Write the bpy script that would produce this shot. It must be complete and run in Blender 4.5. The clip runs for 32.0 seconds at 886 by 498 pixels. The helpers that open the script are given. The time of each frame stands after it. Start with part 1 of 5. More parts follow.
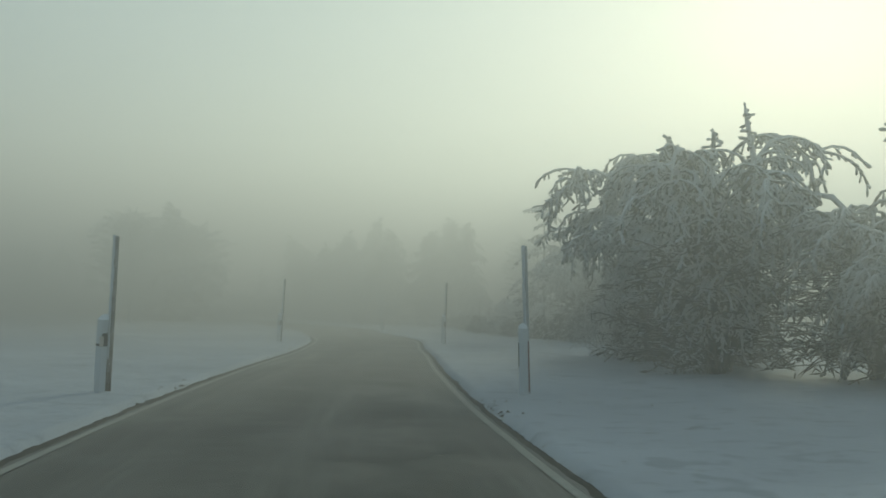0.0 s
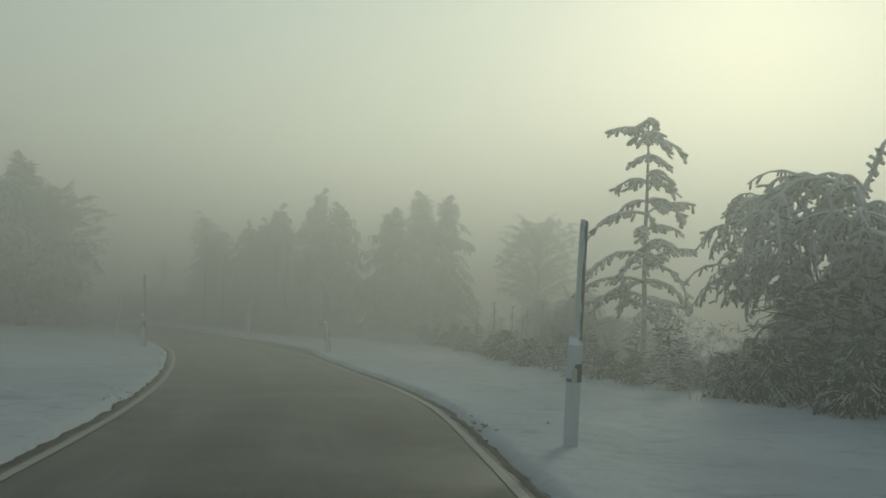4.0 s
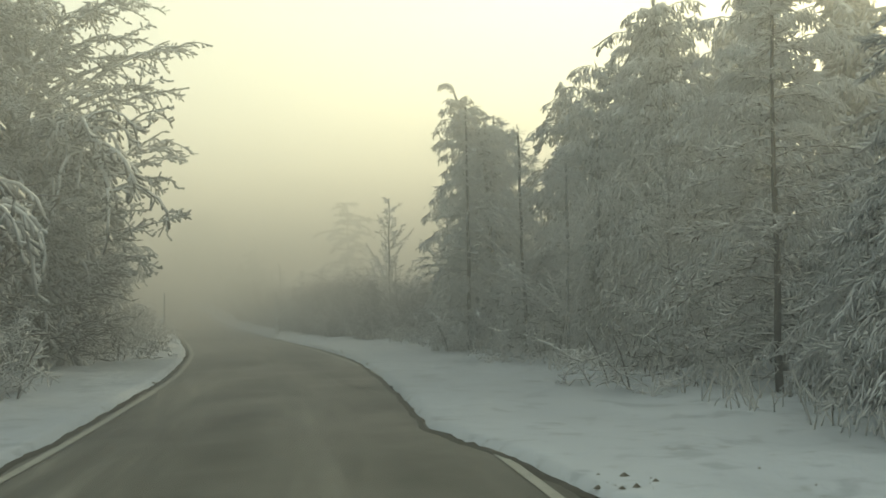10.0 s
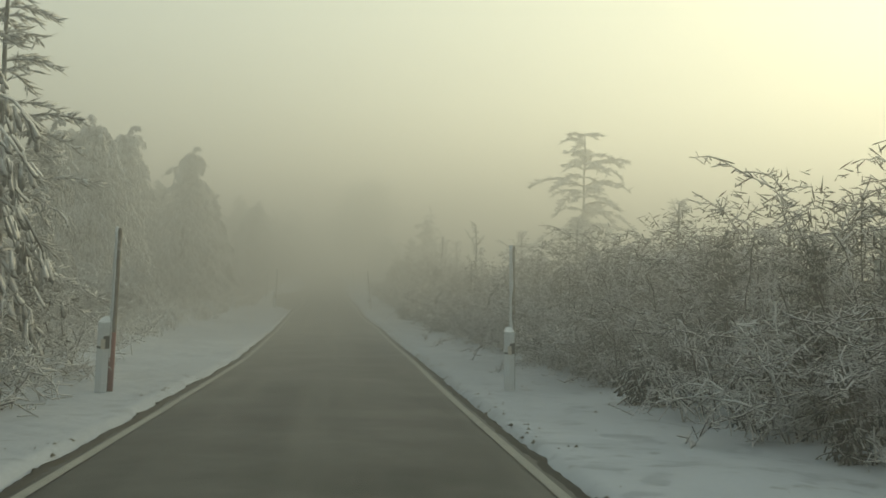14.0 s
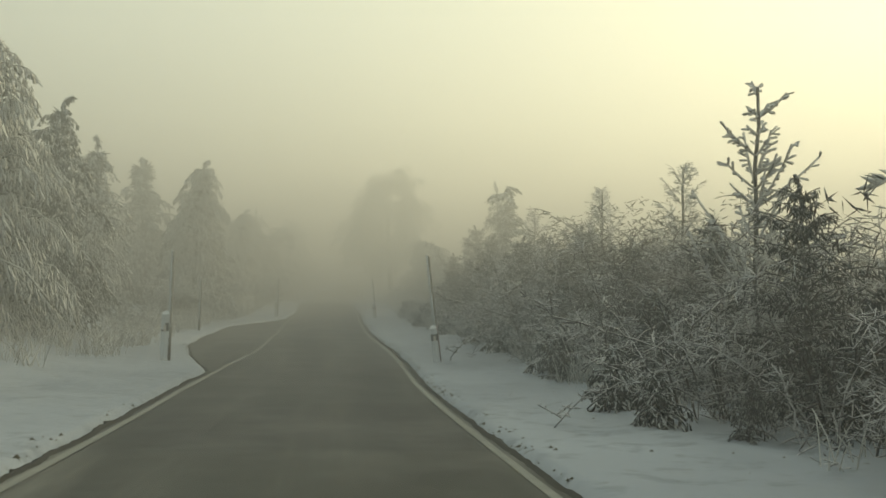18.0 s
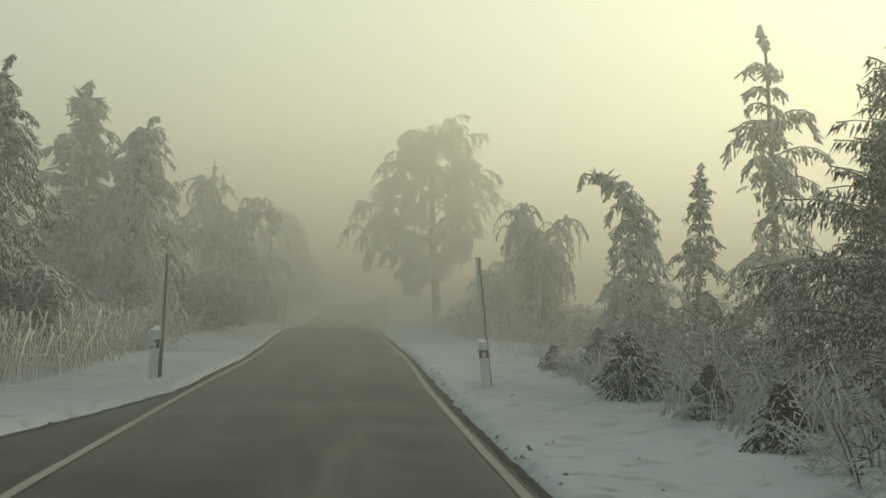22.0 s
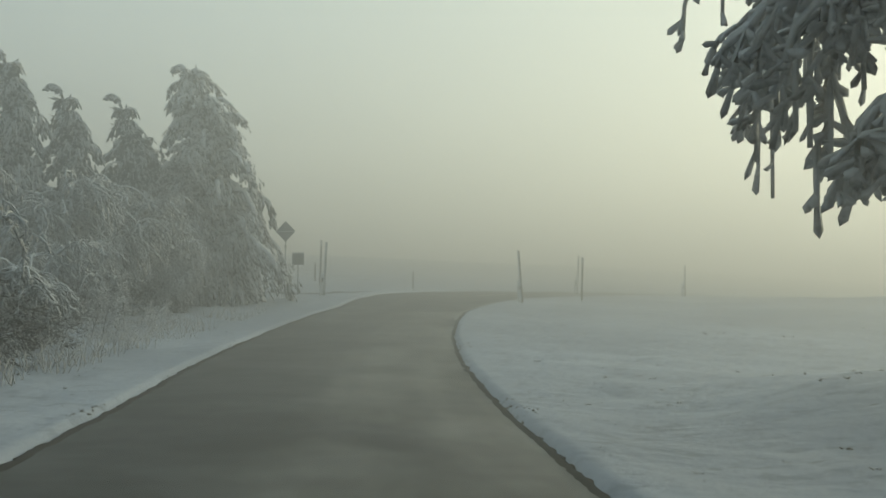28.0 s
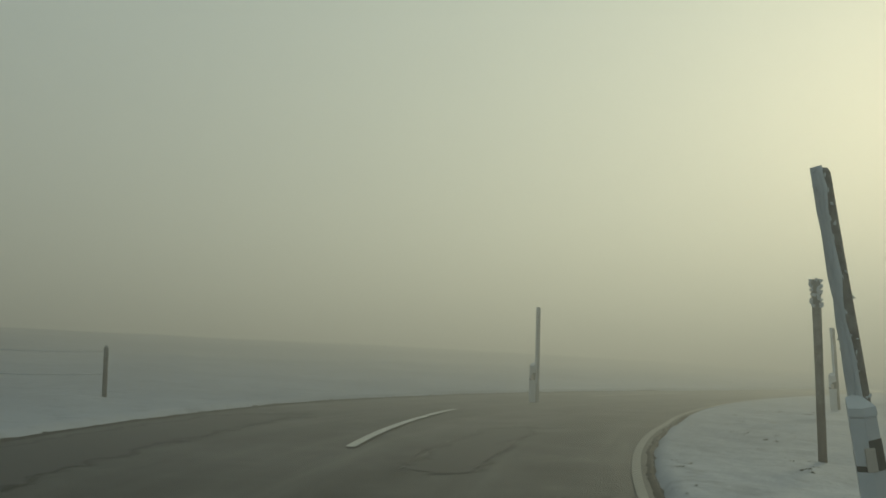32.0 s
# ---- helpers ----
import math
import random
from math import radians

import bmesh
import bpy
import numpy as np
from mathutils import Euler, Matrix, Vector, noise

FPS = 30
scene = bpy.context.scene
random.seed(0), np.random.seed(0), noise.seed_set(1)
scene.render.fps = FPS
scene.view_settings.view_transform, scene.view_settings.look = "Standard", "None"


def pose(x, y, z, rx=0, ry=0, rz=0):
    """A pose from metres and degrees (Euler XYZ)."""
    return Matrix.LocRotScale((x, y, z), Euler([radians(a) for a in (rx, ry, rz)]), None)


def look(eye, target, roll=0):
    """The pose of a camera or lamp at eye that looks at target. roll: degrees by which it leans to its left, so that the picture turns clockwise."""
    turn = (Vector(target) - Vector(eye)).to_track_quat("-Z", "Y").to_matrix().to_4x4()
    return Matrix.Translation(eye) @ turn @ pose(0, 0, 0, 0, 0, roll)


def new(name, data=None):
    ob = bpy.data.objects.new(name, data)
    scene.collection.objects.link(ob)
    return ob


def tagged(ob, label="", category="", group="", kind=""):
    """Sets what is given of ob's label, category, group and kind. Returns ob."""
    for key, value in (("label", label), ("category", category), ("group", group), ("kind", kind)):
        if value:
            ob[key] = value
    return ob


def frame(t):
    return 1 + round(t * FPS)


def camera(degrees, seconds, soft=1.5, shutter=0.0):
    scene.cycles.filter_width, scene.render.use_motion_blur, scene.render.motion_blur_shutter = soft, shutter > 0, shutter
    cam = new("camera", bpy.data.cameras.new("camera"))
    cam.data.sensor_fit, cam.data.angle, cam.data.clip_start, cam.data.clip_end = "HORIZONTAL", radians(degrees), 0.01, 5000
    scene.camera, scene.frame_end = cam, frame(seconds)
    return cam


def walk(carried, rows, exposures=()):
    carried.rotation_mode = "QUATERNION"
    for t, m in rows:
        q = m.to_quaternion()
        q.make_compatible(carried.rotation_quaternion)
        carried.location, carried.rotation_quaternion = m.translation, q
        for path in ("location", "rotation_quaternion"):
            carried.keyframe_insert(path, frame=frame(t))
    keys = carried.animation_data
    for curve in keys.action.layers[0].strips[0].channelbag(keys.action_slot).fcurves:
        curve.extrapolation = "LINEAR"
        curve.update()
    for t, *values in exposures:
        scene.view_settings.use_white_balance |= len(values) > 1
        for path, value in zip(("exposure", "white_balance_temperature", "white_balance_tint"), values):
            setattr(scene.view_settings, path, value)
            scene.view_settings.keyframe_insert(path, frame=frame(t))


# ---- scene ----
cam = camera(48.3, 32.0, soft=1.55)
PATH = [
    (0.0, 0.00, -0.00, 1.200, 91.75, -0.87, -0.00),
    (0.5, -0.44, 3.20, 1.086, 91.97, -1.54, -0.44),
    (1.0, -0.77, 6.39, 0.969, 92.23, -1.97, -0.90),
    (1.5, -1.09, 9.71, 0.869, 92.42, -2.39, -1.71),
    (2.0, -1.33, 12.99, 0.776, 92.45, -2.52, -2.59),
    (2.5, -1.53, 16.41, 0.686, 92.48, -2.86, -3.40),
    (4.5, -2.00, 30.55, 0.201, 92.17, -1.75, -3.52),
    (5.0, -2.18, 34.20, 0.100, 92.01, -0.40, -2.92),
    (5.5, -2.50, 37.96, -0.022, 91.92, 0.41, -2.03),
    (6.0, -2.93, 41.77, -0.160, 91.88, 0.88, -0.62),
    (6.5, -3.44, 45.46, -0.296, 91.87, 0.74, 0.97),
    (7.0, -4.09, 49.07, -0.424, 91.79, 0.21, 2.74),
    (7.5, -4.73, 52.62, -0.538, 91.75, -0.12, 4.57),
    (8.0, -5.54, 56.39, -0.634, 91.78, -0.19, 6.35),
    (8.5, -6.41, 60.21, -0.761, 91.89, -0.35, 7.88),
    (9.0, -7.41, 64.17, -0.899, 91.89, -0.45, 9.28),
    (9.5, -8.43, 67.98, -1.041, 91.91, 0.39, 10.63),
    (10.0, -9.65, 71.83, -1.139, 91.70, 1.25, 12.00),
    (10.5, -10.88, 75.63, -1.229, 91.65, 1.08, 13.29),
    (11.0, -12.26, 79.59, -1.336, 91.68, -0.51, 14.53),
    (11.5, -13.80, 83.59, -1.433, 91.77, -0.96, 15.65),
    (12.0, -15.50, 87.71, -1.541, 91.78, -0.83, 16.91),
    (12.5, -17.35, 91.79, -1.663, 91.76, -0.68, 18.15),
    (13.0, -19.34, 96.00, -1.820, 91.76, -0.33, 19.55),
    (13.5, -21.29, 100.01, -1.944, 91.66, -0.39, 20.77),
    (14.0, -23.46, 104.21, -2.102, 91.55, -1.13, 21.84),
    (14.5, -25.66, 108.28, -2.237, 91.45, -1.37, 22.62),
    (16.5, -34.28, 125.04, -2.802, 92.08, -2.01, 23.01),
    (17.0, -36.58, 129.32, -2.907, 92.49, -2.01, 22.75),
    (17.5, -38.87, 133.61, -3.004, 92.92, -1.31, 22.64),
    (18.0, -41.24, 137.99, -3.084, 93.51, -0.63, 22.52),
    (18.5, -43.57, 142.36, -3.148, 93.98, 0.08, 22.53),
    (19.0, -45.90, 146.53, -3.175, 94.46, -0.12, 22.56),
    (19.5, -48.16, 150.90, -3.127, 94.71, -0.33, 22.83),
    (20.0, -50.37, 155.15, -3.048, 94.90, -0.76, 23.20),
    (20.5, -52.70, 159.28, -2.942, 94.80, -0.57, 23.35),
    (21.0, -55.10, 163.38, -2.839, 94.75, -0.73, 23.20),
    (21.5, -57.46, 167.43, -2.767, 94.73, -0.98, 23.21),
    (22.0, -59.69, 171.46, -2.704, 94.80, -1.20, 23.20),
    (22.5, -61.92, 175.54, -2.627, 94.87, -1.40, 23.08),
    (23.0, -64.11, 179.59, -2.529, 95.01, -1.24, 22.84),
    (23.5, -66.44, 183.80, -2.416, 95.10, -0.59, 22.63),
    (24.0, -68.68, 188.11, -2.295, 95.28, -1.11, 22.44),
    (24.5, -70.97, 192.47, -2.176, 95.53, -1.23, 22.41),
    (26.5, -80.88, 209.82, -1.507, 95.00, 0.59, 22.19),
    (27.0, -83.28, 214.27, -1.432, 94.83, -0.17, 22.45),
    (27.5, -85.80, 218.95, -1.343, 94.67, -0.39, 22.83),
    (28.0, -88.37, 223.64, -1.232, 94.68, -0.57, 23.15),
    (28.5, -90.94, 228.39, -1.121, 94.93, -1.01, 23.00),
    (29.0, -93.37, 232.85, -0.990, 95.48, -0.90, 22.44),
    (29.5, -95.63, 237.30, -0.817, 96.30, -0.83, 21.50),
    (30.0, -97.67, 241.83, -0.581, 97.27, -0.54, 20.47),
    (30.5, -99.64, 245.93, -0.288, 98.09, -0.12, 18.48),
    (31.0, -101.28, 250.19, 0.074, 98.79, 0.08, 16.52),
    (31.5, -102.58, 254.34, 0.465, 99.19, -0.48, 12.88),
    (32.0, -103.57, 258.47, 0.868, 99.36, 0.54, 8.58),
]
walk(cam, [(t, pose(x, y, z, rx, ry, rz)) for t, x, y, z, rx, ry, rz in PATH],
     exposures=[(0, 0.32, 5450, -1), (2.5, 0.2, 5600, 0), (6, 0.31, 5950, -2), (8, 0.93, 6350, -2), (9, 1.3, 6950, -1), (10, 1.78, 7200, 0), (11, 1.72, 7000, 0), (13, 1.32, 6850, 0), (16.5, 1.45, 6950, 0), (18, 1.52, 7250, 1), (19, 1.48, 7300, 1), (22, 1.45, 7200, 0), (24, 1.2, 7000, -1), (26.5, 1.32, 6100, 1), (28, 1.2, 6050, 2), (30, 0.68, 6050, 1), (32, 0.25, 6250, -1)])

# ---------------------------------------------------------------- sky, sun
SUN_AZIMUTH, SUN_HEIGHT = radians(20.8), radians(12.5)   # clockwise from +y, above the horizon
world = bpy.data.worlds.new("winter_sky")
scene.world = world
world.use_nodes = True
wn, wl = world.node_tree.nodes, world.node_tree.links
sky = wn.new("ShaderNodeTexSky")
sky.sky_type = "NISHITA"
sky.sun_disc = False
sky.sun_elevation = SUN_HEIGHT
sky.sun_rotation = SUN_AZIMUTH
sky.dust_density = 4.0
sky.air_density = 1.0
haze = wn.new("ShaderNodeMixRGB")
haze.inputs[0].default_value = 0.72
haze.inputs[2].default_value = (5.4, 6.5, 6.6, 1)
wl.new(sky.outputs[0], haze.inputs[1])
wl.new(haze.outputs[0], wn["Background"].inputs[0])
wn["Background"].inputs[1].default_value = 0.055

sun = new("sun", bpy.data.lights.new("sun", "SUN"))
sun.data.energy = 5.0
sun.data.angle = radians(7)
sun.data.color = (1.0, 0.92, 0.60)
to_sun = Vector((math.sin(SUN_AZIMUTH) * math.cos(SUN_HEIGHT), math.cos(SUN_AZIMUTH) * math.cos(SUN_HEIGHT), math.sin(SUN_HEIGHT)))
sun.matrix_world = look(to_sun * 400, (0, 0, 0))

FOG_DENSITY, FOG_TOP = 0.0250, 16.8


# ---------------------------------------------------------------- materials
class Nodes:
    """A short way to write a node material."""

    def __init__(self, name):
        self.mat = bpy.data.materials.new(name)
        self.mat.use_nodes = True
        self.n, self.l = self.mat.node_tree.nodes, self.mat.node_tree.links
        self.bsdf = self.n["Principled BSDF"]
        self.out = self.n["Material Output"]

    def put(self, where, value):
        if isinstance(value, bpy.types.NodeSocket):
            self.l.new(value, where)
        elif isinstance(value, tuple) and len(value) == 3 and where.type == "RGBA":
            where.default_value = (*value, 1)
        else:
            where.default_value = value

    def coord(self, which="Object"):
        return self.n.new("ShaderNodeTexCoord").outputs[which]

    def mapped(self, vec, scale):
        m = self.n.new("ShaderNodeMapping")
        self.l.new(vec, m.inputs[0])
        m.inputs["Scale"].default_value = scale
        return m.outputs[0]

    def noise(self, vec, scale, detail=4.0, rough=0.6):
        t = self.n.new("ShaderNodeTexNoise")
        self.l.new(vec, t.inputs["Vector"])
        t.inputs["Scale"].default_value, t.inputs["Detail"].default_value, t.inputs["Roughness"].default_value = scale, detail, rough
        return t.outputs["Fac"]

    def ramp(self, fac, lo, hi, a=0.0, b=1.0):
        m = self.n.new("ShaderNodeMapRange")
        m.interpolation_type = "SMOOTHSTEP"
        self.l.new(fac, m.inputs[0])
        for i, v in zip((1, 2, 3, 4), (lo, hi, a, b)):
            m.inputs[i].default_value = v
        return m.outputs[0]

    def mix(self, fac, a, b):
        m = self.n.new("ShaderNodeMixRGB")
        for i, v in enumerate((fac, a, b)):
            self.put(m.inputs[i], v)
        return m.outputs[0]

    def math(self, op, a, b=0.0, c=0.0):
        m = self.n.new("ShaderNodeMath")
        m.operation = op
        for i, v in enumerate((a, b, c)):
            self.put(m.inputs[i], v)
        return m.outputs[0]

    def bump(self, height, strength, distance):
        b = self.n.new("ShaderNodeBump")
        self.l.new(height, b.inputs["Height"])
        b.inputs["Strength"].default_value, b.inputs["Distance"].default_value = strength, distance
        self.l.new(b.outputs[0], self.bsdf.inputs["Normal"])

    def finish(self, colour, rough, spec=0.3):
        self.put(self.bsdf.inputs["Base Color"], colour)
        self.put(self.bsdf.inputs["Roughness"], rough)
        self.bsdf.inputs["Specular IOR Level"].default_value = spec
        return self.mat


def snow_material():
    """Thin soft snow: broad swells, faint crumbs, small pits where grass and earth show through; the shade of lumps and
    dents is mixed into the colour.
    """
    k = Nodes("snow")
    c = k.coord()
    big, mid, fine = k.noise(c, 0.16, 3), k.noise(c, 1.1, 4), k.noise(c, 30, 2)
    dents = k.noise(c, 5.0, 2, 0.5)
    colour = k.mix(k.ramp(big, 0.3, 0.72), (0.33, 0.355, 0.40), (0.425, 0.452, 0.50))
    colour = k.mix(k.ramp(k.noise(c, 0.5, 4), 0.44, 0.30, 0.0, 0.45), colour, (0.29, 0.315, 0.355))
    # bluish smudges and dark dents: shade of the uneven snow put into the colour
    colour = k.mix(k.ramp(k.noise(c, 2.4, 3, 0.6), 0.46, 0.34, 0.0, 0.55), colour, (0.215, 0.235, 0.27))
    colour = k.mix(k.math("MULTIPLY", k.ramp(dents, 0.42, 0.26, 0.0, 0.6), k.ramp(mid, 0.44, 0.58)), colour, (0.17, 0.175, 0.185))
    grass = k.math("MULTIPLY", k.ramp(k.noise(c, 7.0, 4, 0.7), 0.60, 0.70), k.ramp(mid, 0.50, 0.62))
    colour = k.mix(k.math("MULTIPLY", grass, 0.7), colour, (0.13, 0.12, 0.10))
    k.bump(k.math("ADD", k.math("ADD", k.math("MULTIPLY", k.noise(c, 0.9, 2), 0.9), k.math("MULTIPLY", dents, 0.30)), k.math("MULTIPLY", fine, 0.06)), 0.5, 0.15)
    return k.finish(colour, 0.85, 0.2)


def asphalt_material(name, tone, dust, gloss=0.35, inner=False):
    """u runs across the road in metres, v along it."""
    k = Nodes(name)
    uv = k.coord("UV")
    grain = k.noise(k.mapped(uv, (1, 1, 1)), 140, 3)
    streak = k.noise(k.mapped(uv, (2.2, 0.12, 1)), 1.0, 5, 0.65)
    blotch = k.noise(uv, 0.55, 5, 0.7)
    cloud = k.noise(k.mapped(uv, (0.9, 0.16, 1)), 0.8, 4, 0.6)
    base = k.mix(grain, tuple(v * 0.8 for v in tone), tuple(v * 1.25 for v in tone))
    frost = k.math("MULTIPLY", k.ramp(k.math("ADD", k.math("MULTIPLY", streak, 0.7), k.math("MULTIPLY", blotch, 0.5)), 0.5, 0.85), k.ramp(cloud, 0.34, 0.66, dust * 0.35, dust * 1.7))
    x = k.n.new("ShaderNodeSeparateXYZ")
    k.l.new(uv, x.inputs[0])
    tracks = k.math("ABSOLUTE", k.math("SUBTRACT", k.math("ABSOLUTE", k.math("SUBTRACT", x.outputs[0], 0.1)), 0.78))
    between = k.ramp(tracks, 0.15, 0.55, 0.15, 1.0)
    if inner:                              # frost kept on the inner side of the bend, the outer wheel track swept
        soft = k.math("ADD", k.math("MULTIPLY", k.ramp(k.noise(k.mapped(uv, (0.8, 0.3, 1)), 0.9, 3), 0.3, 0.7), 0.40), k.math("MULTIPLY", frost, 0.35))
        frost = k.math("MULTIPLY", soft, k.ramp(k.math("ADD", x.outputs[0], k.math("MULTIPLY", cloud, 1.2)), 2.2, 0.5, 0.06, 1.0))
        between = k.ramp(tracks, 0.0, 0.6, 0.75, 1.0)
    colour = k.mix(k.math("MULTIPLY", frost, between), base, (0.36, 0.345, 0.30))
    k.bump(grain, 0.35, 0.01)
    rough = k.ramp(blotch, 0.3, 0.7, 0.5, 0.8)
    return k.finish(colour, rough, gloss)


def rime_material(name, under, rime, cover, scale=7.0, up=0.22, blend=0.20):
    """Bark or needles under rime that clings most to what faces up and to the wind."""
    k = Nodes(name)
    c = k.coord()
    g = k.n.new("ShaderNodeNewGeometry")
    x = k.n.new("ShaderNodeSeparateXYZ")
    k.l.new(g.outputs["Normal"], x.inputs[0])
    patch = k.noise(c, scale, 4, 0.7)
    fac = k.math("ADD", k.math("MULTIPLY", x.outputs[2], up), k.math("ADD", patch, cover))
    island = g.outputs["Random Per Island"]
    fac = k.math("ADD", fac, k.math("MULTIPLY", island, 0.30))
    each = k.n.new("ShaderNodeObjectInfo").outputs["Random"]
    fac = k.math("ADD", fac, k.math("MULTIPLY_ADD", each, 0.24, -0.12))
    fac = k.ramp(fac, 0.65 - blend, 0.65 + blend)
    tone = k.mix(k.noise(c, 1.3), tuple(v * 0.82 for v in rime), rime)
    k.bump(k.noise(c, 60, 3), 0.7, 0.02)
    return k.finish(k.mix(fac, under, tone), 0.8, 0.2)


def plain(name, colour, rough=0.6, spec=0.3, vary=0.15, scale=9.0, metal=0.0):
    k = Nodes(name)
    c = k.coord()
    fac = k.noise(c, scale, 5, 0.7)
    k.bsdf.inputs["Metallic"].default_value = metal
    k.bump(k.noise(c, scale * 7, 3), 0.3, 0.004)
    return k.finish(k.mix(fac, tuple(v * (1 - vary) for v in colour), tuple(min(1, v * (1 + vary)) for v in colour)), rough, spec)


SNOW = snow_material()
ASPHALT = asphalt_material("asphalt", (0.040, 0.038, 0.032), 0.36)
ASPHALT_DARK = asphalt_material("asphalt_dark", (0.030, 0.029, 0.026), 0.22)
ASPHALT_WORN = asphalt_material("asphalt_worn", (0.046, 0.044, 0.039), 0.60, inner=True)
# pale seams; before the junction the tone stands for light on the joint
ASPHALT_SEAM = asphalt_material("frosted_seam", (0.105, 0.10, 0.088), 0.7)
ASPHALT_WET = asphalt_material("asphalt_thawed", (0.010, 0.010, 0.010), 0.03, 0.05)
def damp_material():
    """Thawed asphalt that thins out to nothing where the frost begins."""
    k = Nodes("damp_asphalt")
    uv = k.coord("UV")
    at = k.n.new("ShaderNodeAttribute")
    at.attribute_name = "wet"
    frayed = k.math("ADD", at.outputs["Fac"], k.math("MULTIPLY_ADD", k.noise(k.mapped(uv, (1.6, 0.7, 1)), 1.6, 5, 0.7), 1.1, -0.55))
    k.put(k.bsdf.inputs["Alpha"], k.math("MULTIPLY", k.ramp(frayed, 0.15, 0.75), 0.92))
    return k.finish(k.mix(k.noise(uv, 90, 3), (0.010, 0.010, 0.009), (0.022, 0.021, 0.019)), 0.55, 0.25)


DAMP = damp_material()
PAINT = plain("road_paint", (0.26, 0.255, 0.23), 0.7, 0.2, 0.45, 6.0)
SPRUCE = rime_material("rimed_spruce", (0.040, 0.037, 0.032), (0.66, 0.665, 0.675), 0.06, 4.5, 0.36, 0.16)
CURTAIN = rime_material("rimed_curtain_spruce", (0.075, 0.072, 0.066), (0.66, 0.665, 0.67), 0.20, 5.0, 0.26, 0.30)
YOUNG = rime_material("rimed_young_spruce", (0.022, 0.022, 0.018), (0.74, 0.745, 0.75), -0.10, 4.0, 0.62, 0.12)
# for far trees: haze and backlight put into the colour as low contrast
SPRUCE_SOFT = rime_material("rimed_far_spruce", (0.05, 0.048, 0.042), (0.55, 0.555, 0.56), 0.04, 2.0, 0.2, 0.42)
SPRUCE_DARK = rime_material("rimed_dark_spruce", (0.026, 0.023, 0.020), (0.56, 0.55, 0.55), -0.18, 7.0, 0.46)
TWIGS = rime_material("rimed_twigs", (0.075, 0.062, 0.052), (0.68, 0.675, 0.675), 0.25, 7.0)
THICKET = rime_material("rimed_thicket", (0.036, 0.028, 0.027), (0.66, 0.645, 0.655), 0.03, 2.2, 0.44, 0.14)
BARK = rime_material("rimed_bark", (0.070, 0.060, 0.052), (0.48, 0.49, 0.50), -0.17, 5.0)
INNER = rime_material("dark_twigs", (0.050, 0.036, 0.031), (0.45, 0.45, 0.46), -0.34, 5.0, 0.5)
BEECH_BARK = rime_material("rimed_beech_bark", (0.10, 0.095, 0.088), (0.50, 0.50, 0.50), -0.10, 4.0)
GRASS = rime_material("rimed_grass", (0.22, 0.19, 0.13), (0.66, 0.65, 0.63), 0.22, 15.0)
STUBBLE = rime_material("frosted_stubble", (0.15, 0.135, 0.11), (0.42, 0.42, 0.42), -0.05, 15.0)
TURF = plain("frozen_turf", (0.050, 0.046, 0.040), 0.9, 0.1, 0.6, 14.0)
LITTER = plain("leaf_litter", (0.10, 0.088, 0.07), 0.9, 0.1, 0.5)
PAINT_FRESH = plain("junction_paint", (0.55, 0.54, 0.50), 0.7, 0.2, 0.3, 6.0)
POLE_WOOD = rime_material("frosted_pole_wood", (0.11, 0.088, 0.072), (0.40, 0.39, 0.37), -0.12, 2.5)
POLE_FROST = plain("frosted_pole", (0.40, 0.405, 0.41), 0.8, 0.2, 0.3, 5.0)
POST_WHITE = plain("post_plastic", (0.60, 0.62, 0.64), 0.55, 0.3, 0.12)
POST_BLACK = plain("post_black_band", (0.02, 0.02, 0.022), 0.5)
REFLECTOR = plain("reflector", (0.55, 0.50, 0.44), 0.25, 0.6)
POST_RED = plain("red_stripe", (0.17, 0.055, 0.05), 0.6)
RIME_CRUST = plain("rime_crust", (0.62, 0.65, 0.68), 0.85, 0.2, 0.12, 20.0)
SIGN_BACK = plain("sign_sheet_frosted", (0.15, 0.16, 0.165), 0.55, 0.4, 0.35, 4.0)
SIGN_STEEL = plain("galvanised_steel", (0.28, 0.29, 0.30), 0.5, 0.5, 0.2, 8.0, 0.4)
BALE_WRAP = plain("bale_wrap", (0.34, 0.36, 0.36), 0.45, 0.4, 0.2, 2.5)
FENCE_WOOD = rime_material("frosted_fence_wood", (0.11, 0.09, 0.075), (0.52, 0.54, 0.56), -0.05, 6.0)


def fog_material():
    m = bpy.data.materials.new("fog")
    m.use_nodes = True
    n, l = m.node_tree.nodes, m.node_tree.links
    n.clear()
    v = n.new("ShaderNodeVolumeScatter")
    v.inputs["Color"].default_value = (0.97, 0.985, 0.975, 1)
    v.inputs["Density"].default_value = FOG_DENSITY
    v.inputs["Anisotropy"].default_value = 0.40
    l.new(v.outputs[0], n.new("ShaderNodeOutputMaterial").inputs["Volume"])
    return m


FOG = fog_material()

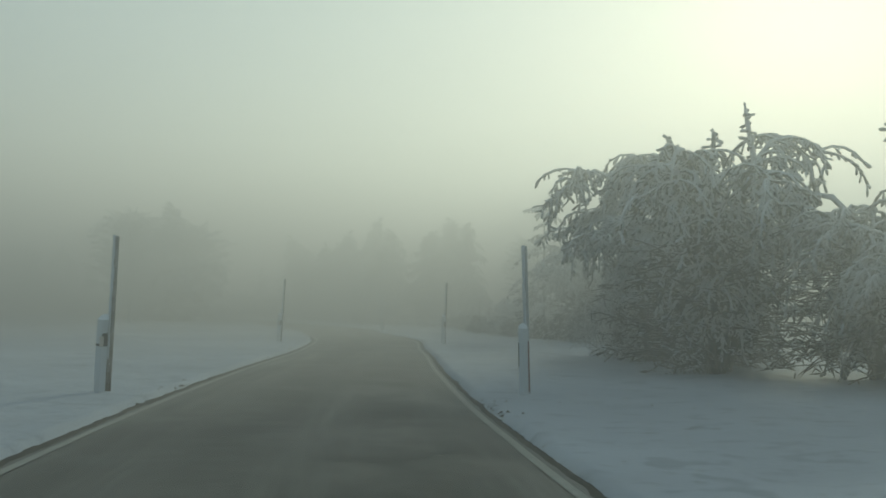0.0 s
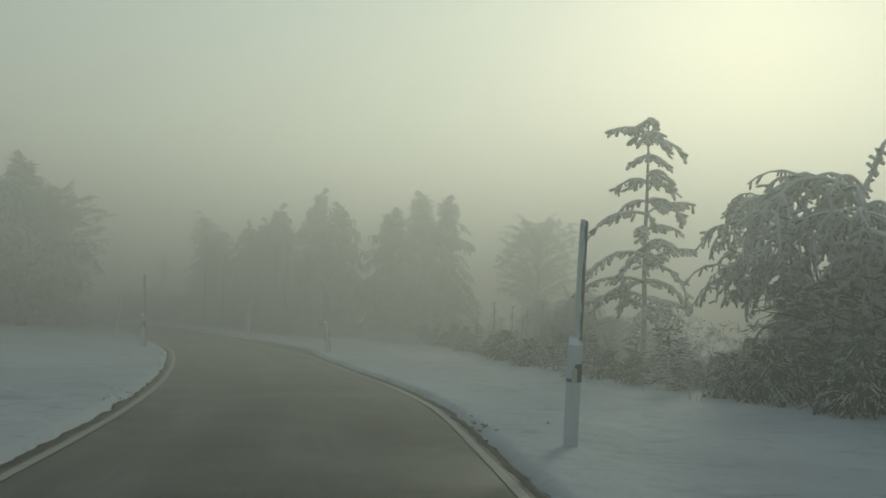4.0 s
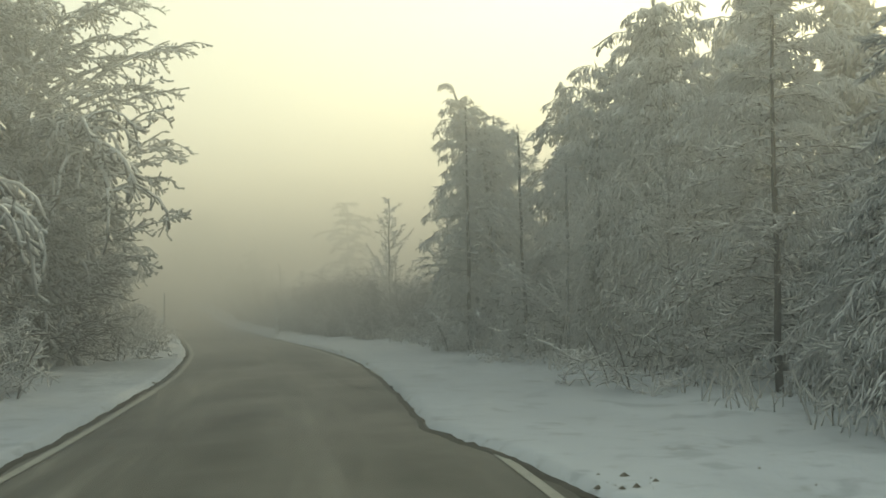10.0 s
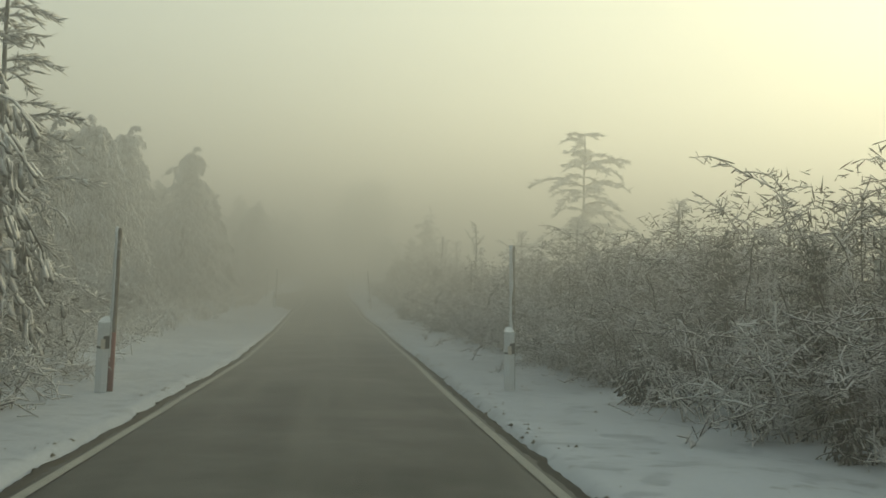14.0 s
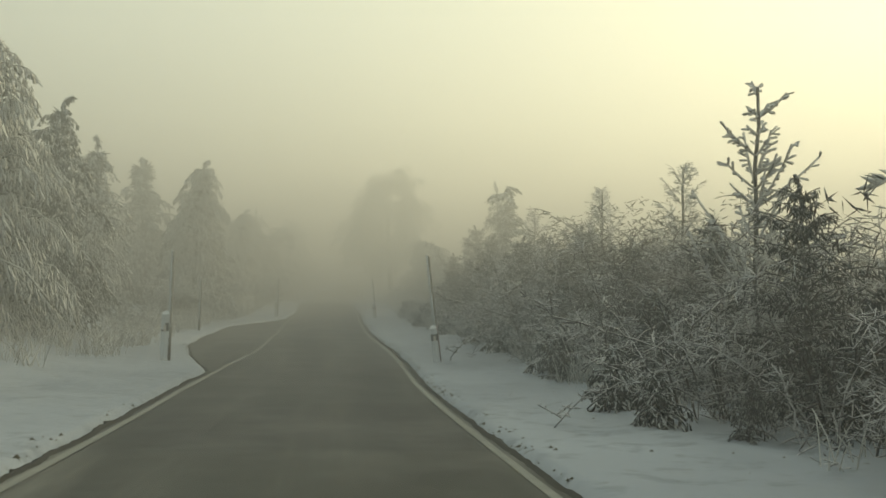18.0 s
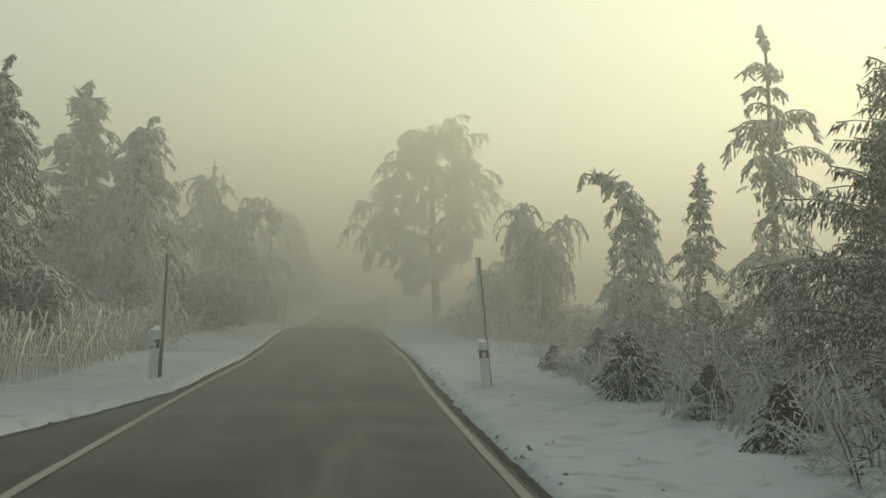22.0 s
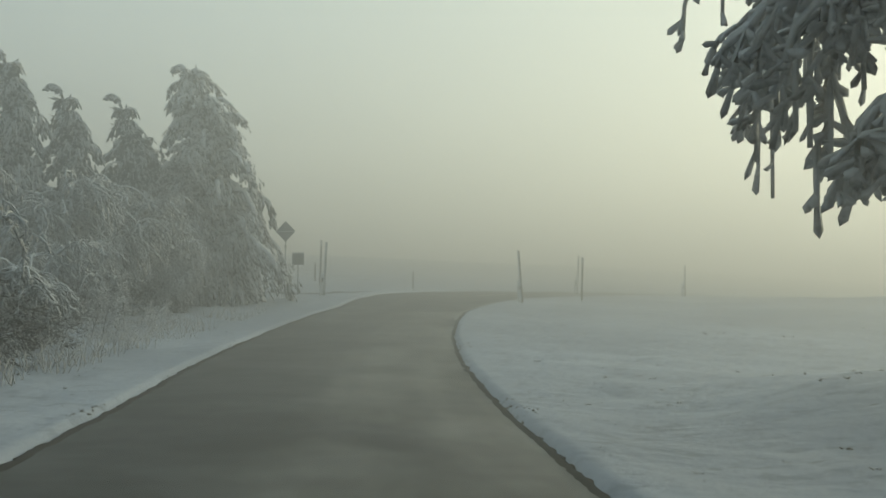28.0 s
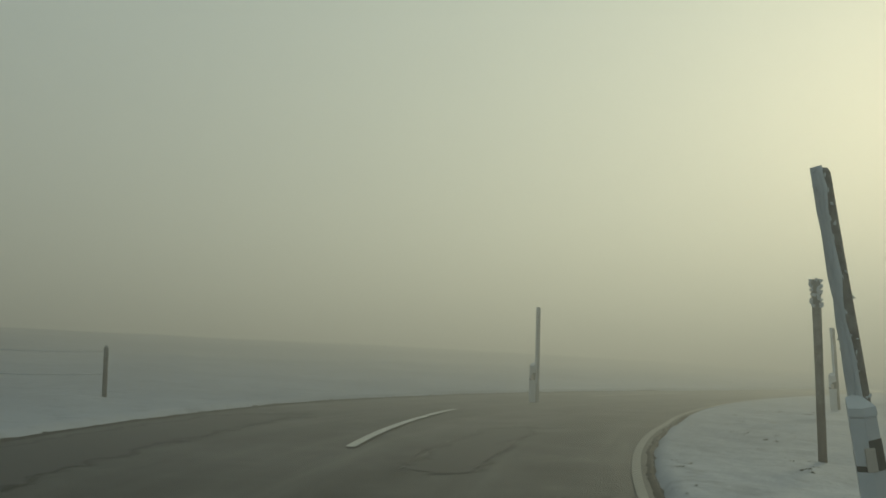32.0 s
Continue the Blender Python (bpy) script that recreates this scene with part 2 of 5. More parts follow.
# ---------------------------------------------------------------- the plan: the road's middle line (where cars drive), every 10 m
ROAD = [
    (2.80, -19.80, 0.65), (1.40, -9.90, 0.30), (0.00, -0.00, -0.05),
    (-1.11, 9.94, -0.39), (-1.65, 19.92, -0.68), (-1.98, 29.92, -1.03),
    (-2.70, 39.89, -1.34), (-4.21, 49.77, -1.70), (-6.25, 59.56, -1.99),
    (-8.81, 69.22, -2.33), (-11.95, 78.72, -2.56), (-15.63, 88.01, -2.80),
    (-19.85, 97.08, -3.10), (-24.41, 105.97, -3.41), (-29.04, 114.84, -3.71),
    (-33.61, 123.74, -4.01), (-38.31, 132.56, -4.23), (-43.03, 141.37, -4.39),
    (-47.79, 150.17, -4.39), (-52.53, 158.97, -4.20), (-57.57, 167.61, -4.01),
    (-62.37, 176.38, -3.86), (-67.15, 185.16, -3.63), (-71.83, 194.00, -3.37),
    (-76.80, 202.68, -3.02), (-81.73, 211.38, -2.72), (-86.48, 220.18, -2.57),
    (-91.26, 228.96, -2.36), (-95.87, 237.83, -2.04), (-100.05, 246.92, -1.46),
    (-103.10, 256.43, -0.58), (-104.63, 266.29, 0.20), (-104.10, 276.26, 0.71),
    (-101.51, 285.90, 1.07), (-97.35, 294.99, 1.30), (-92.40, 303.68, 1.46),
]
ROAD_START = -20.0
road_pts = np.array(ROAD)


def spline(s):
    """Place on the line at s metres, and its heading in plan."""
    u = (s - ROAD_START) / 10
    i = int(min(max(math.floor(u), 0), len(road_pts) - 2))
    u -= i
    p = [road_pts[min(max(k, 0), len(road_pts) - 1)] for k in (i - 1, i, i + 1, i + 2)]
    if i == 0:
        p[0] = 2 * p[1] - p[2]
    if i == len(road_pts) - 2:
        p[3] = 2 * p[2] - p[1]
    if u < 0 or u > 1:                     # straight on beyond both ends
        a, b = (p[1], p[2])
        d = b - a
        at = a + d * u if u < 0 else b + d * (u - 1)
        return at, d / np.hypot(d[0], d[1])
    at = 0.5 * (2 * p[1] + (p[2] - p[0]) * u + (2 * p[0] - 5 * p[1] + 4 * p[2] - p[3]) * u * u + (3 * p[1] - p[0] - 3 * p[2] + p[3]) * u ** 3)
    d = 0.5 * ((p[2] - p[0]) + 2 * (2 * p[0] - 5 * p[1] + 4 * p[2] - p[3]) * u + 3 * (3 * p[1] - p[0] - 3 * p[2] + p[3]) * u * u)
    return at, d / np.hypot(d[0], d[1])


def table(pairs):
    xs, ys = zip(*pairs)
    return lambda s: float(np.interp(s, xs, ys))


def smooth(a, b, x):
    t = min(max((x - a) / (b - a), 0), 1)
    return t * t * (3 - 2 * t)


line_right = table([(-20, -1.95), (10, -1.93), (20, -1.7), (33, -1.5), (37, -1.65), (41, -1.87), (45, -1.95), (52, -1.85), (60, -1.85), (67, -1.7), (74, -1.55), (85, -1.45), (105, -1.65), (126, -1.64), (140, -1.68), (150, -1.74), (157, -1.55), (163, -1.37), (170, -1.33), (178, -1.37), (195, -1.40), (216, -1.45), (230, -1.55), (240, -1.70), (250, -1.86), (259, -2.0), (268, -2.05), (274, -1.85), (280, -1.42), (290, -1.56), (300, -1.9), (312, -1.6), (330, -1.0)])
line_left = table([(-20, 2.55), (8, 2.6), (20, 2.5), (60, 2.45), (66, 2.65), (74, 2.8), (80, 2.63), (86, 2.5), (92, 2.32), (97, 2.25), (103, 2.14), (110, 2.1), (120, 2.14), (130, 2.3), (142, 2.5), (150, 2.6), (162, 2.62), (167, 2.5), (171, 2.27), (176, 2.13), (182, 2.06), (188, 2.25), (192, 2.38), (198, 2.45), (210, 2.6), (222, 2.58), (240, 2.58), (252, 2.66), (256, 2.8), (262, 3.12), (272, 3.38), (281, 3.45), (285, 4.2), (292, 5.3), (303, 6.4), (340, 6.8)])
bay_right = table([(55, 0), (58, 0.12), (60, 0.3), (63, 0.75), (66, 0.88), (69, 0.90), (72, 0.84), (74, 0.52), (76.5, 0.3), (78.5, 0.1), (80.5, -0.1), (82.3, -0.5), (86, -0.35), (91, -0.2), (96, 0)])
bay_left = table([(165.5, 0), (167.5, 0.5), (170, 1.2), (174, 1.85), (179, 2.03), (184, 2.08), (189, 2.1), (191.5, 1.6), (194, 0.85), (196.8, 0.4), (199.5, 0)])


def edge_right(s):
    return line_right(s) + 0.14 * smooth(238, 248, s) * (1 - smooth(272, 280, s)) - bay_right(s) - 0.05 * noise.noise((s * 1.7, 3.1, 0)) - 0.03 * noise.noise((s * 6, 9, 0))


def edge_left(s):
    return line_left(s) + bay_left(s) + 0.05 * noise.noise((s * 1.7, 7.7, 0)) + 0.03 * noise.noise((s * 6, 1, 0))


def ground_height(s, n):
    """Height over the road's line: the snow over the verge and the land beyond."""
    out = max(edge_right(s) - n, n - edge_left(s))
    side = -1 if n < 0 else 1
    z = -0.10 + 0.15 * smooth(-0.02, 0.16, out)
    z += 0.055 * smooth(268, 292, s) * max(n, -8 if n < 0 else n) * smooth(0, 3, abs(n))
    z += 0.036 * min(max(n - 9, 0), 40) * smooth(284, 296, s)
    if out > 0:
        at = (s * 0.9, n * 0.9, 0)
        z += 0.085 * smooth(0.1, 1.2, out) * noise.noise(at) + (0.02 + 0.02 * smooth(0.5, 2, out)) * smooth(0.05, 0.3, out) * noise.noise((s * 2.6, n * 2.6, 4))
        z += (0.10 + 0.25 * smooth(6, 30, out)) * smooth(1.2, 6, out) * (noise.noise((s * 0.16, n * 0.16, 8)) + 0.2)
        if side < 0:
            z += 0.55 * smooth(1.5, 4.5, out) * smooth(238, 246, s) * (1 - smooth(253, 262, s)) * (1 - smooth(6, 11, out))
            z += 0.12 * smooth(0.5, 3, out) * smooth(150, 165, s) * (1 - smooth(232, 242, s))
        else:
            z += 0.35 * smooth(2.0, 5, out) * smooth(120, 150, s) * (1 - smooth(240, 265, s))
    return z


def place(s, n, up=0.0):
    """World place of the ground at s along the road and n to its left."""
    at, d = spline(s)
    return Vector((at[0] - d[1] * n, at[1] + d[0] * n, at[2] + ground_height(s, n) + up))


def heading(s):
    d = spline(s)[1]
    return math.degrees(math.atan2(-d[0], d[1]))


# ---------------------------------------------------------------- mesh helpers
def mesh_of(name, verts, faces, mat, flat=False):
    me = bpy.data.meshes.new(name)
    me.from_pydata([tuple(v) for v in verts], [], faces)
    me.materials.append(mat)
    if not flat:
        me.polygons.foreach_set("use_smooth", [True] * len(me.polygons))
    me.update()
    return me


def part(name, data, material, parent, label=""):
    """Link a bmesh or a mesh as one object under a thing or a part."""
    if isinstance(data, bmesh.types.BMesh):
        me = bpy.data.meshes.new(name)
        data.to_mesh(me)
        data.free()
        me.materials.append(material)
    else:
        me = data
    ob = new(name, me)
    ob.parent = parent
    return tagged(ob, label=label) if label else ob


def empty(name, m, label, category, group="", kind=""):
    ob = new(name)
    ob.empty_display_size = 0.2
    ob.matrix_world = m
    return tagged(ob, label=label, category=category, group=group, kind=kind)


class Tubes:
    """Collects tapered, crooked tubes and makes one mesh of them."""

    def __init__(self, seed, blunt=False):
        self.v, self.f, self.rng = [], [], np.random.RandomState(seed)
        self.blunt, self.boughs = blunt, []
        self.clumps = []

    def clump(self, p, way, length, r):
        """A spindle of rime or needles from p along way: thick near its root, pointed at the end."""
        self.clumps.append((*p, *way, length, r))

    def add(self, pts, r0, r1, sides=3, lumpy=0.0):
        pts = np.asarray(pts, float)
        k = len(pts)
        d = np.empty_like(pts)
        d[1:-1], d[0], d[-1] = pts[2:] - pts[:-2], pts[1] - pts[0], pts[-1] - pts[-2]
        d /= np.linalg.norm(d, axis=1)[:, None] + 1e-9
        ref = np.where(np.abs(d[:, 2:3]) > 0.9, np.array([[1.0, 0, 0]]), np.array([[0, 0, 1.0]]))
        a = np.cross(d, ref)
        a /= np.linalg.norm(a, axis=1)[:, None] + 1e-9
        b = np.cross(d, a)
        r = np.linspace(r0, r1, k)
        if lumpy:
            r = r * (1 + lumpy * self.rng.uniform(-1, 1, k))
        ang = np.arange(sides) * 2 * math.pi / sides + self.rng.uniform(0, 6)
        ring = pts[:, None, :] + r[:, None, None] * (np.cos(ang)[None, :, None] * a[:, None, :] + np.sin(ang)[None, :, None] * b[:, None, :])
        base = len(self.v)
        self.v.extend(map(tuple, ring.reshape(-1, 3)))
        for i in range(k - 1):
            for j in range(sides):
                j2 = (j + 1) % sides
                self.f.append((base + i * sides + j, base + i * sides + j2, base + (i + 1) * sides + j2, base + (i + 1) * sides + j))
        self.f.append(tuple(base + (k - 1) * sides + j for j in range(sides)))

    def mesh(self, name, mat):
        verts, faces = list(self.v), list(self.f)
        if self.clumps:
            c = np.array(self.clumps)
            p, way, length, r = c[:, :3], c[:, 3:6], c[:, 6:7], c[:, 7:8]
            way = way / (np.linalg.norm(way, axis=1)[:, None] + 1e-9)
            ref = np.where(np.abs(way[:, 2:3]) > 0.85, np.array([[1.0, 0, 0]]), np.array([[0, 0, 1.0]]))
            a = np.cross(way, ref)
            a /= np.linalg.norm(a, axis=1)[:, None] + 1e-9
            b = np.cross(way, a)
            if self.blunt:                 # a finger with a rounded end
                spin = self.rng.uniform(0, 6.28, (len(c), 1))
                side = [np.cos(spin + k * 2.0944) * a + np.sin(spin + k * 2.0944) * b for k in range(3)]
                low, high = p + way * length * 0.04, p + way * length * 0.80
                block = np.stack([*(low + r * 0.6 * q for q in side), *(high + r * q for q in side), p + way * length], 1).reshape(-1, 3)
                base = len(verts)
                verts += [tuple(v) for v in block]
                for i in range(len(c)):
                    o = base + 7 * i
                    for j in range(3):
                        k = (j + 1) % 3
                        faces += [(o + j, o + k, o + 3 + k, o + 3 + j), (o + 6, o + 3 + j, o + 3 + k)]
                return mesh_of(name, verts, faces, mat)
            mid = p + way * length * self.rng.uniform(0.15, 0.5, (len(c), 1))
            spin = self.rng.uniform(0, 6.28, (len(c), 1))
            ring = [mid + r * (np.cos(spin + k * 2.0944) * a + np.sin(spin + k * 2.0944) * b) for k in range(3)]
            block = np.stack([p, *ring, p + way * length], 1).reshape(-1, 3)
            base = len(verts)
            verts += [tuple(v) for v in block]
            for i in range(len(c)):
                o = base + 5 * i
                faces += [(o, o + 2, o + 1), (o, o + 3, o + 2), (o, o + 1, o + 3), (o + 4, o + 1, o + 2), (o + 4, o + 2, o + 3), (o + 4, o + 3, o + 1)]
        return mesh_of(name, verts, faces, mat)


def lathe(profile, segments=12):
    """A bmesh turned from (radius, height) pairs."""
    bm = bmesh.new()
    rings = [[bm.verts.new((r * math.cos(a), r * math.sin(a), z)) for a in (2 * math.pi * i / segments for i in range(segments))] for r, z in profile]
    for lo, hi in zip(rings, rings[1:]):
        for i in range(segments):
            bm.faces.new((lo[i], lo[(i + 1) % segments], hi[(i + 1) % segments], hi[i]))
    bm.faces.new(list(reversed(rings[0])))
    bm.faces.new(rings[-1])
    for f in bm.faces:
        f.smooth = len(f.verts) == 4
    return bm


def box(x0, y0, z0, x1, y1, z1, bevel=0.0):
    bm = bmesh.new()
    bmesh.ops.create_cube(bm, size=1, matrix=Matrix.Translation(((x0 + x1) / 2, (y0 + y1) / 2, (z0 + z1) / 2)) @ Matrix.Diagonal((x1 - x0, y1 - y0, z1 - z0, 1)))
    if bevel:
        bmesh.ops.bevel(bm, geom=bm.edges[:], offset=bevel, segments=2, affect="EDGES")
    return bm

# ---------------------------------------------------------------- ground: one sheet of snow to the horizon
def build_ground():
    s_list = list(np.arange(-900, -160, 120)) + list(np.arange(-160, -10, 10)) + list(np.arange(-10, 320, 0.5)) + list(np.arange(320, 420, 4)) + list(np.arange(420, 1400, 140))
    outs = [-0.05, 0.0, 0.06, 0.14, 0.25, 0.4, 0.6, 0.85, 1.1, 1.4, 1.75, 2.1, 2.5, 3, 3.5, 4, 4.6, 5.3, 6, 7, 8, 9.5, 11, 13, 15, 18, 22, 27, 33, 40, 55, 80, 120, 200, 400, 800]
    verts, faces, width = [], [], 2 * len(outs) + 1
    chord = spline(300)[0] - spline(0)[0]
    chord = chord / np.hypot(chord[0], chord[1])
    for s in s_list:
        at, d = spline(s)
        near = min(max(s, -200), 460)
        if near != s:
            at = at + np.array([0, 0, spline(near)[0][2] - at[2]])
        er, el = edge_right(s), edge_left(s)
        cols = [er - o for o in reversed(outs)] + [(er + el) / 2] + [el + o for o in outs]
        for n in cols:
            far = min(max(n, -90), 90)
            z = at[2] + (ground_height(near, far) if abs(n) < 200 else ground_height(near, far) * 0.9)
            bend = min(max(n, -40), 40)
            rest = n - bend
            if s > 275 and n < 0:          # inside of the bend: keep the rows from crossing
                bend = max(bend, -26)
            verts.append((at[0] - d[1] * bend - chord[1] * rest, at[1] + d[0] * bend + chord[0] * rest, z))
    for i in range(len(s_list) - 1):
        for j in range(width - 1):
            a = i * width + j
            faces.append((a, a + 1, a + width + 1, a + width))
    tagged(new("ground", mesh_of("ground", verts, faces, SNOW)), label="thin crusted snow over grassy verges and open fields", category="snow", kind="structure")


build_ground()


def strip(name, s0, s1, step, left, right, up, mat, label="", across=6, fade=None):
    """A ribbon that lies on the road between two lines."""
    count = max(2, int(round((s1 - s0) / step)) + 1)
    verts, faces, uvs = [], [], []
    for i in range(count):
        s = s0 + (s1 - s0) * i / (count - 1)
        at, d = spline(s)
        l, r = left(s), right(s)
        lat = 0.055 * smooth(268, 292, s)
        for j in range(across + 1):
            n = r + (l - r) * j / across
            verts.append((at[0] - d[1] * n, at[1] + d[0] * n, at[2] + up + lat * n * smooth(0, 3, abs(n)) - 0.012 * abs(n - 0.4)))
            uvs.append((n, s))
    for i in range(count - 1):
        for j in range(across):
            a = i * (across + 1) + j
            faces.append((a, a + 1, a + across + 2, a + across + 1))
    me = mesh_of(name, verts, faces, mat)
    layer = me.uv_layers.new(name="across_along")
    for loop in me.loops:
        layer.data[loop.index].uv = uvs[loop.vertex_index]
    if fade:                               # how wet it is at each corner, less towards the rim
        me.attributes.new("wet", "FLOAT", "POINT").data.foreach_set("value", [fade(uv[1], (i % (across + 1)) / across) for i, uv in enumerate(uvs)])
    return tagged(new(name, me), label=label, category="road", kind="structure")


def ragged(edge, amount, seed):
    return lambda s: edge(s) + amount * noise.noise((s * 1.3, seed, 0)) + amount * 0.5 * noise.noise((s * 4.1, seed, 2))


LANES = [(-60, 29.5, ASPHALT), (29.5, 50.5, ASPHALT_DARK), (50.5, 114.5, ASPHALT), (114.5, 144.6, ASPHALT_DARK), (144.6, 155.6, ASPHALT), (155.6, 226.0, ASPHALT_DARK), (226.0, 241.0, ASPHALT), (241.0, 280.1, ASPHALT_WORN), (280.1, 345, ASPHALT_DARK)]
for i, (a, b, m) in enumerate(LANES):
    strip("road", a, b, 0.5, lambda s: edge_left(s) + 0.06, lambda s: edge_right(s) - 0.06, 0.0 if i % 2 else 0.003, m, "narrow frost-dusted asphalt country road", across=10)
strip("road_bay", 55, 79, 0.5, lambda s: line_right(s) - 0.02, lambda s: min(edge_right(s), line_right(s) - 0.1) - 0.05, 0.006, ASPHALT_WET, "dark bare asphalt at the road's edge", across=3)
strip("road_bay", 165.6, 199.4, 0.5, lambda s: edge_left(s) + 0.05, lambda s: line_left(s) + 0.02, 0.006, ASPHALT_DARK, "dark asphalt passing bay beside the road", across=4)
def patch(s0, s1, left, right, up, seed):
    """A thawed patch whose outline frays along the wheel tracks."""
    def fray(s, k):
        return 0.32 * noise.noise((s * 0.9, seed, k)) + 0.22 * noise.noise((s * 2.7, seed, k)) + 0.12 * noise.noise((s * 8.0, seed, k))
    ends = lambda s: smooth(s0, s0 + 1.1, s + 0.5 * noise.noise((s * 3, seed, 5))) * smooth(-s1, -s1 + 0.9, -s)
    mid = lambda s: (left(s) + right(s)) / 2
    strip("road_damp_patch", s0, s1, 0.1, lambda s: mid(s) + (left(s) + fray(s, 1) - mid(s)) * ends(s) + 0.01, lambda s: mid(s) + (right(s) + fray(s, 2) - mid(s)) * ends(s) - 0.01, up, DAMP, "dark thawed patch on the frosty asphalt", 12,
          lambda s, u: min(smooth(0, 0.3, u), smooth(0, 0.3, 1 - u)) * min(smooth(s0, s0 + 0.9, s), smooth(-s1, -s1 + 0.32 * (s1 - s0), -s)))


patch(232.0, 249.0, lambda s: 2.3 - 0.03 * (s - 240), lambda s: 0.95 - 0.07 * (s - 244), 0.007, 5)
patch(242.6, 247.4, lambda s: 1.6, lambda s: -1.45, 0.009, 25)
patch(238.6, 244.6, lambda s: 0.75, lambda s: 0.0, 0.011, 45)
patch(239.4, 245.0, lambda s: -0.35, lambda s: -1.25, 0.013, 41)
patch(246.4, 250.0, lambda s: -0.5, lambda s: -1.4, 0.009, 47)

patch(281.5, 291.5, lambda s: 3.7 + 0.15 * (s - 283), lambda s: 2.3 + 0.10 * (s - 283), 0.007, 61)
patch(287.0, 300.5, lambda s: 5.2 + 0.07 * (s - 291), lambda s: 3.3 + 0.06 * (s - 291), 0.009, 63)
patch(284.0, 290.0, lambda s: 2.1, lambda s: 1.2, 0.011, 65)
patch(291.0, 299.0, lambda s: 0.9, lambda s: -0.2, 0.011, 67)
strip("road_joint", 50.36, 50.62, 0.05, ragged(lambda s: line_left(s) - 0.3, 0.15, 3), ragged(lambda s: line_right(s) + 0.4, 0.15, 7), 0.008, ASPHALT_SEAM, "pale seam across the asphalt in the first bend", across=14)
strip("road_joint", 279.96, 280.07, 0.05, lambda s: 2.75, lambda s: -1.36, 0.008, ASPHALT_SEAM, "seam across the asphalt before the junction, light on it painted pale", across=14)

strip("edge_line", -40, 246, 0.5, lambda s: line_left(s) - 0.08, lambda s: line_left(s) - 0.17, 0.010, PAINT, "worn white edge line on the asphalt", across=1)
strip("edge_line", -40, 243, 0.5, lambda s: line_right(s) + 0.17, lambda s: line_right(s) + 0.08, 0.010, PAINT, "worn white edge line on the asphalt", across=1)
strip("edge_line", 276.5, 330, 0.5, lambda s: line_right(s) + 0.17, lambda s: line_right(s) + 0.08, 0.010, PAINT, "worn white edge line on the asphalt", across=1)
strip("centre_line", 293.6, 301.8, 0.5, lambda s: 1.78 + 0.11 * (s - 293.6), lambda s: 1.66 + 0.11 * (s - 293.6), 0.030, PAINT_FRESH, "white centre dash on the wider road", across=1)
strip("centre_line", 312.0, 320.0, 0.5, lambda s: 3.2, lambda s: 3.08, 0.030, PAINT_FRESH, "white centre dash on the wider road", across=1)



def dark_strip():
    """A dark strip that tapers in to the road at the junction."""
    line = table([(284.0, 10.4), (285.0, 8.8), (285.9, 7.4), (286.6, 6.45), (288.0, 6.1), (290.8, 6.0)])
    verts, faces = [], []
    for i in range(28):
        s = 284.0 + 6.8 * i / 27
        w = 0.75 * (1 - i / 27) ** 0.7 + 0.02
        for k in range(4):
            n = line(s) + w * (k / 3 - 0.5) + 0.05 * noise.noise((s * 3, k, 0))
            verts.append(tuple(place(s + 0.25 * (k / 3 - 0.5), n, 0.035 if k in (1, 2) else -0.02)))
    for i in range(27):
        for k in range(3):
            a = 4 * i + k
            faces.append((a, a + 1, a + 5, a + 4))
    tagged(new("field_track", mesh_of("field_track", verts, faces, TURF)), label="narrow dark strip in the snow by the junction", category="track", kind="structure")


dark_strip()


def turf_lip(name, s0, s1, edge, side, seed):
    """A ragged strip of dark frozen turf where the snow ends at the asphalt."""
    step, verts, faces = 0.12, [], []
    count = int((s1 - s0) / step)
    for i in range(count):
        s = s0 + i * step
        at, d = spline(s)
        wide = 0.03 + 0.05 * noise.noise((s * 0.7, seed, 0)) + 0.05 * noise.noise((s * 5.1, seed, 3))
        wide = max(wide, 0.012)
        rough = 0.018 * noise.noise((s * 9.0, seed, 7))
        lat = 0.055 * smooth(268, 292, s)
        for out, up in ((-0.03, -0.004), (0.02, 0.028 + rough), (0.02 + wide * 0.6, 0.045 + rough), (0.03 + wide, -0.02)):
            n = edge(s) + side * out
            base = at[2] + lat * n * smooth(0, 3, abs(n)) - 0.012 * abs(n - 0.4)
            if out > 0.02:
                base = max(base, at[2] + ground_height(s, n)) if up > 0 else at[2] + ground_height(s, n)
            verts.append((at[0] - d[1] * n, at[1] + d[0] * n, base + up * (0.5 if out > 0.02 else 1)))
    for i in range(count - 1):
        for j in range(3):
            a = i * 4 + j
            faces.append((a, a + 1, a + 5, a + 4))
    tagged(new(name, mesh_of(name, verts, faces, TURF)), label="ragged dark turf lip along the asphalt", category="verge", kind="structure")


turf_lip("verge_lip", -8, 325, edge_right, -1, 3)
turf_lip("verge_lip", -8, 325, edge_left, 1, 17)

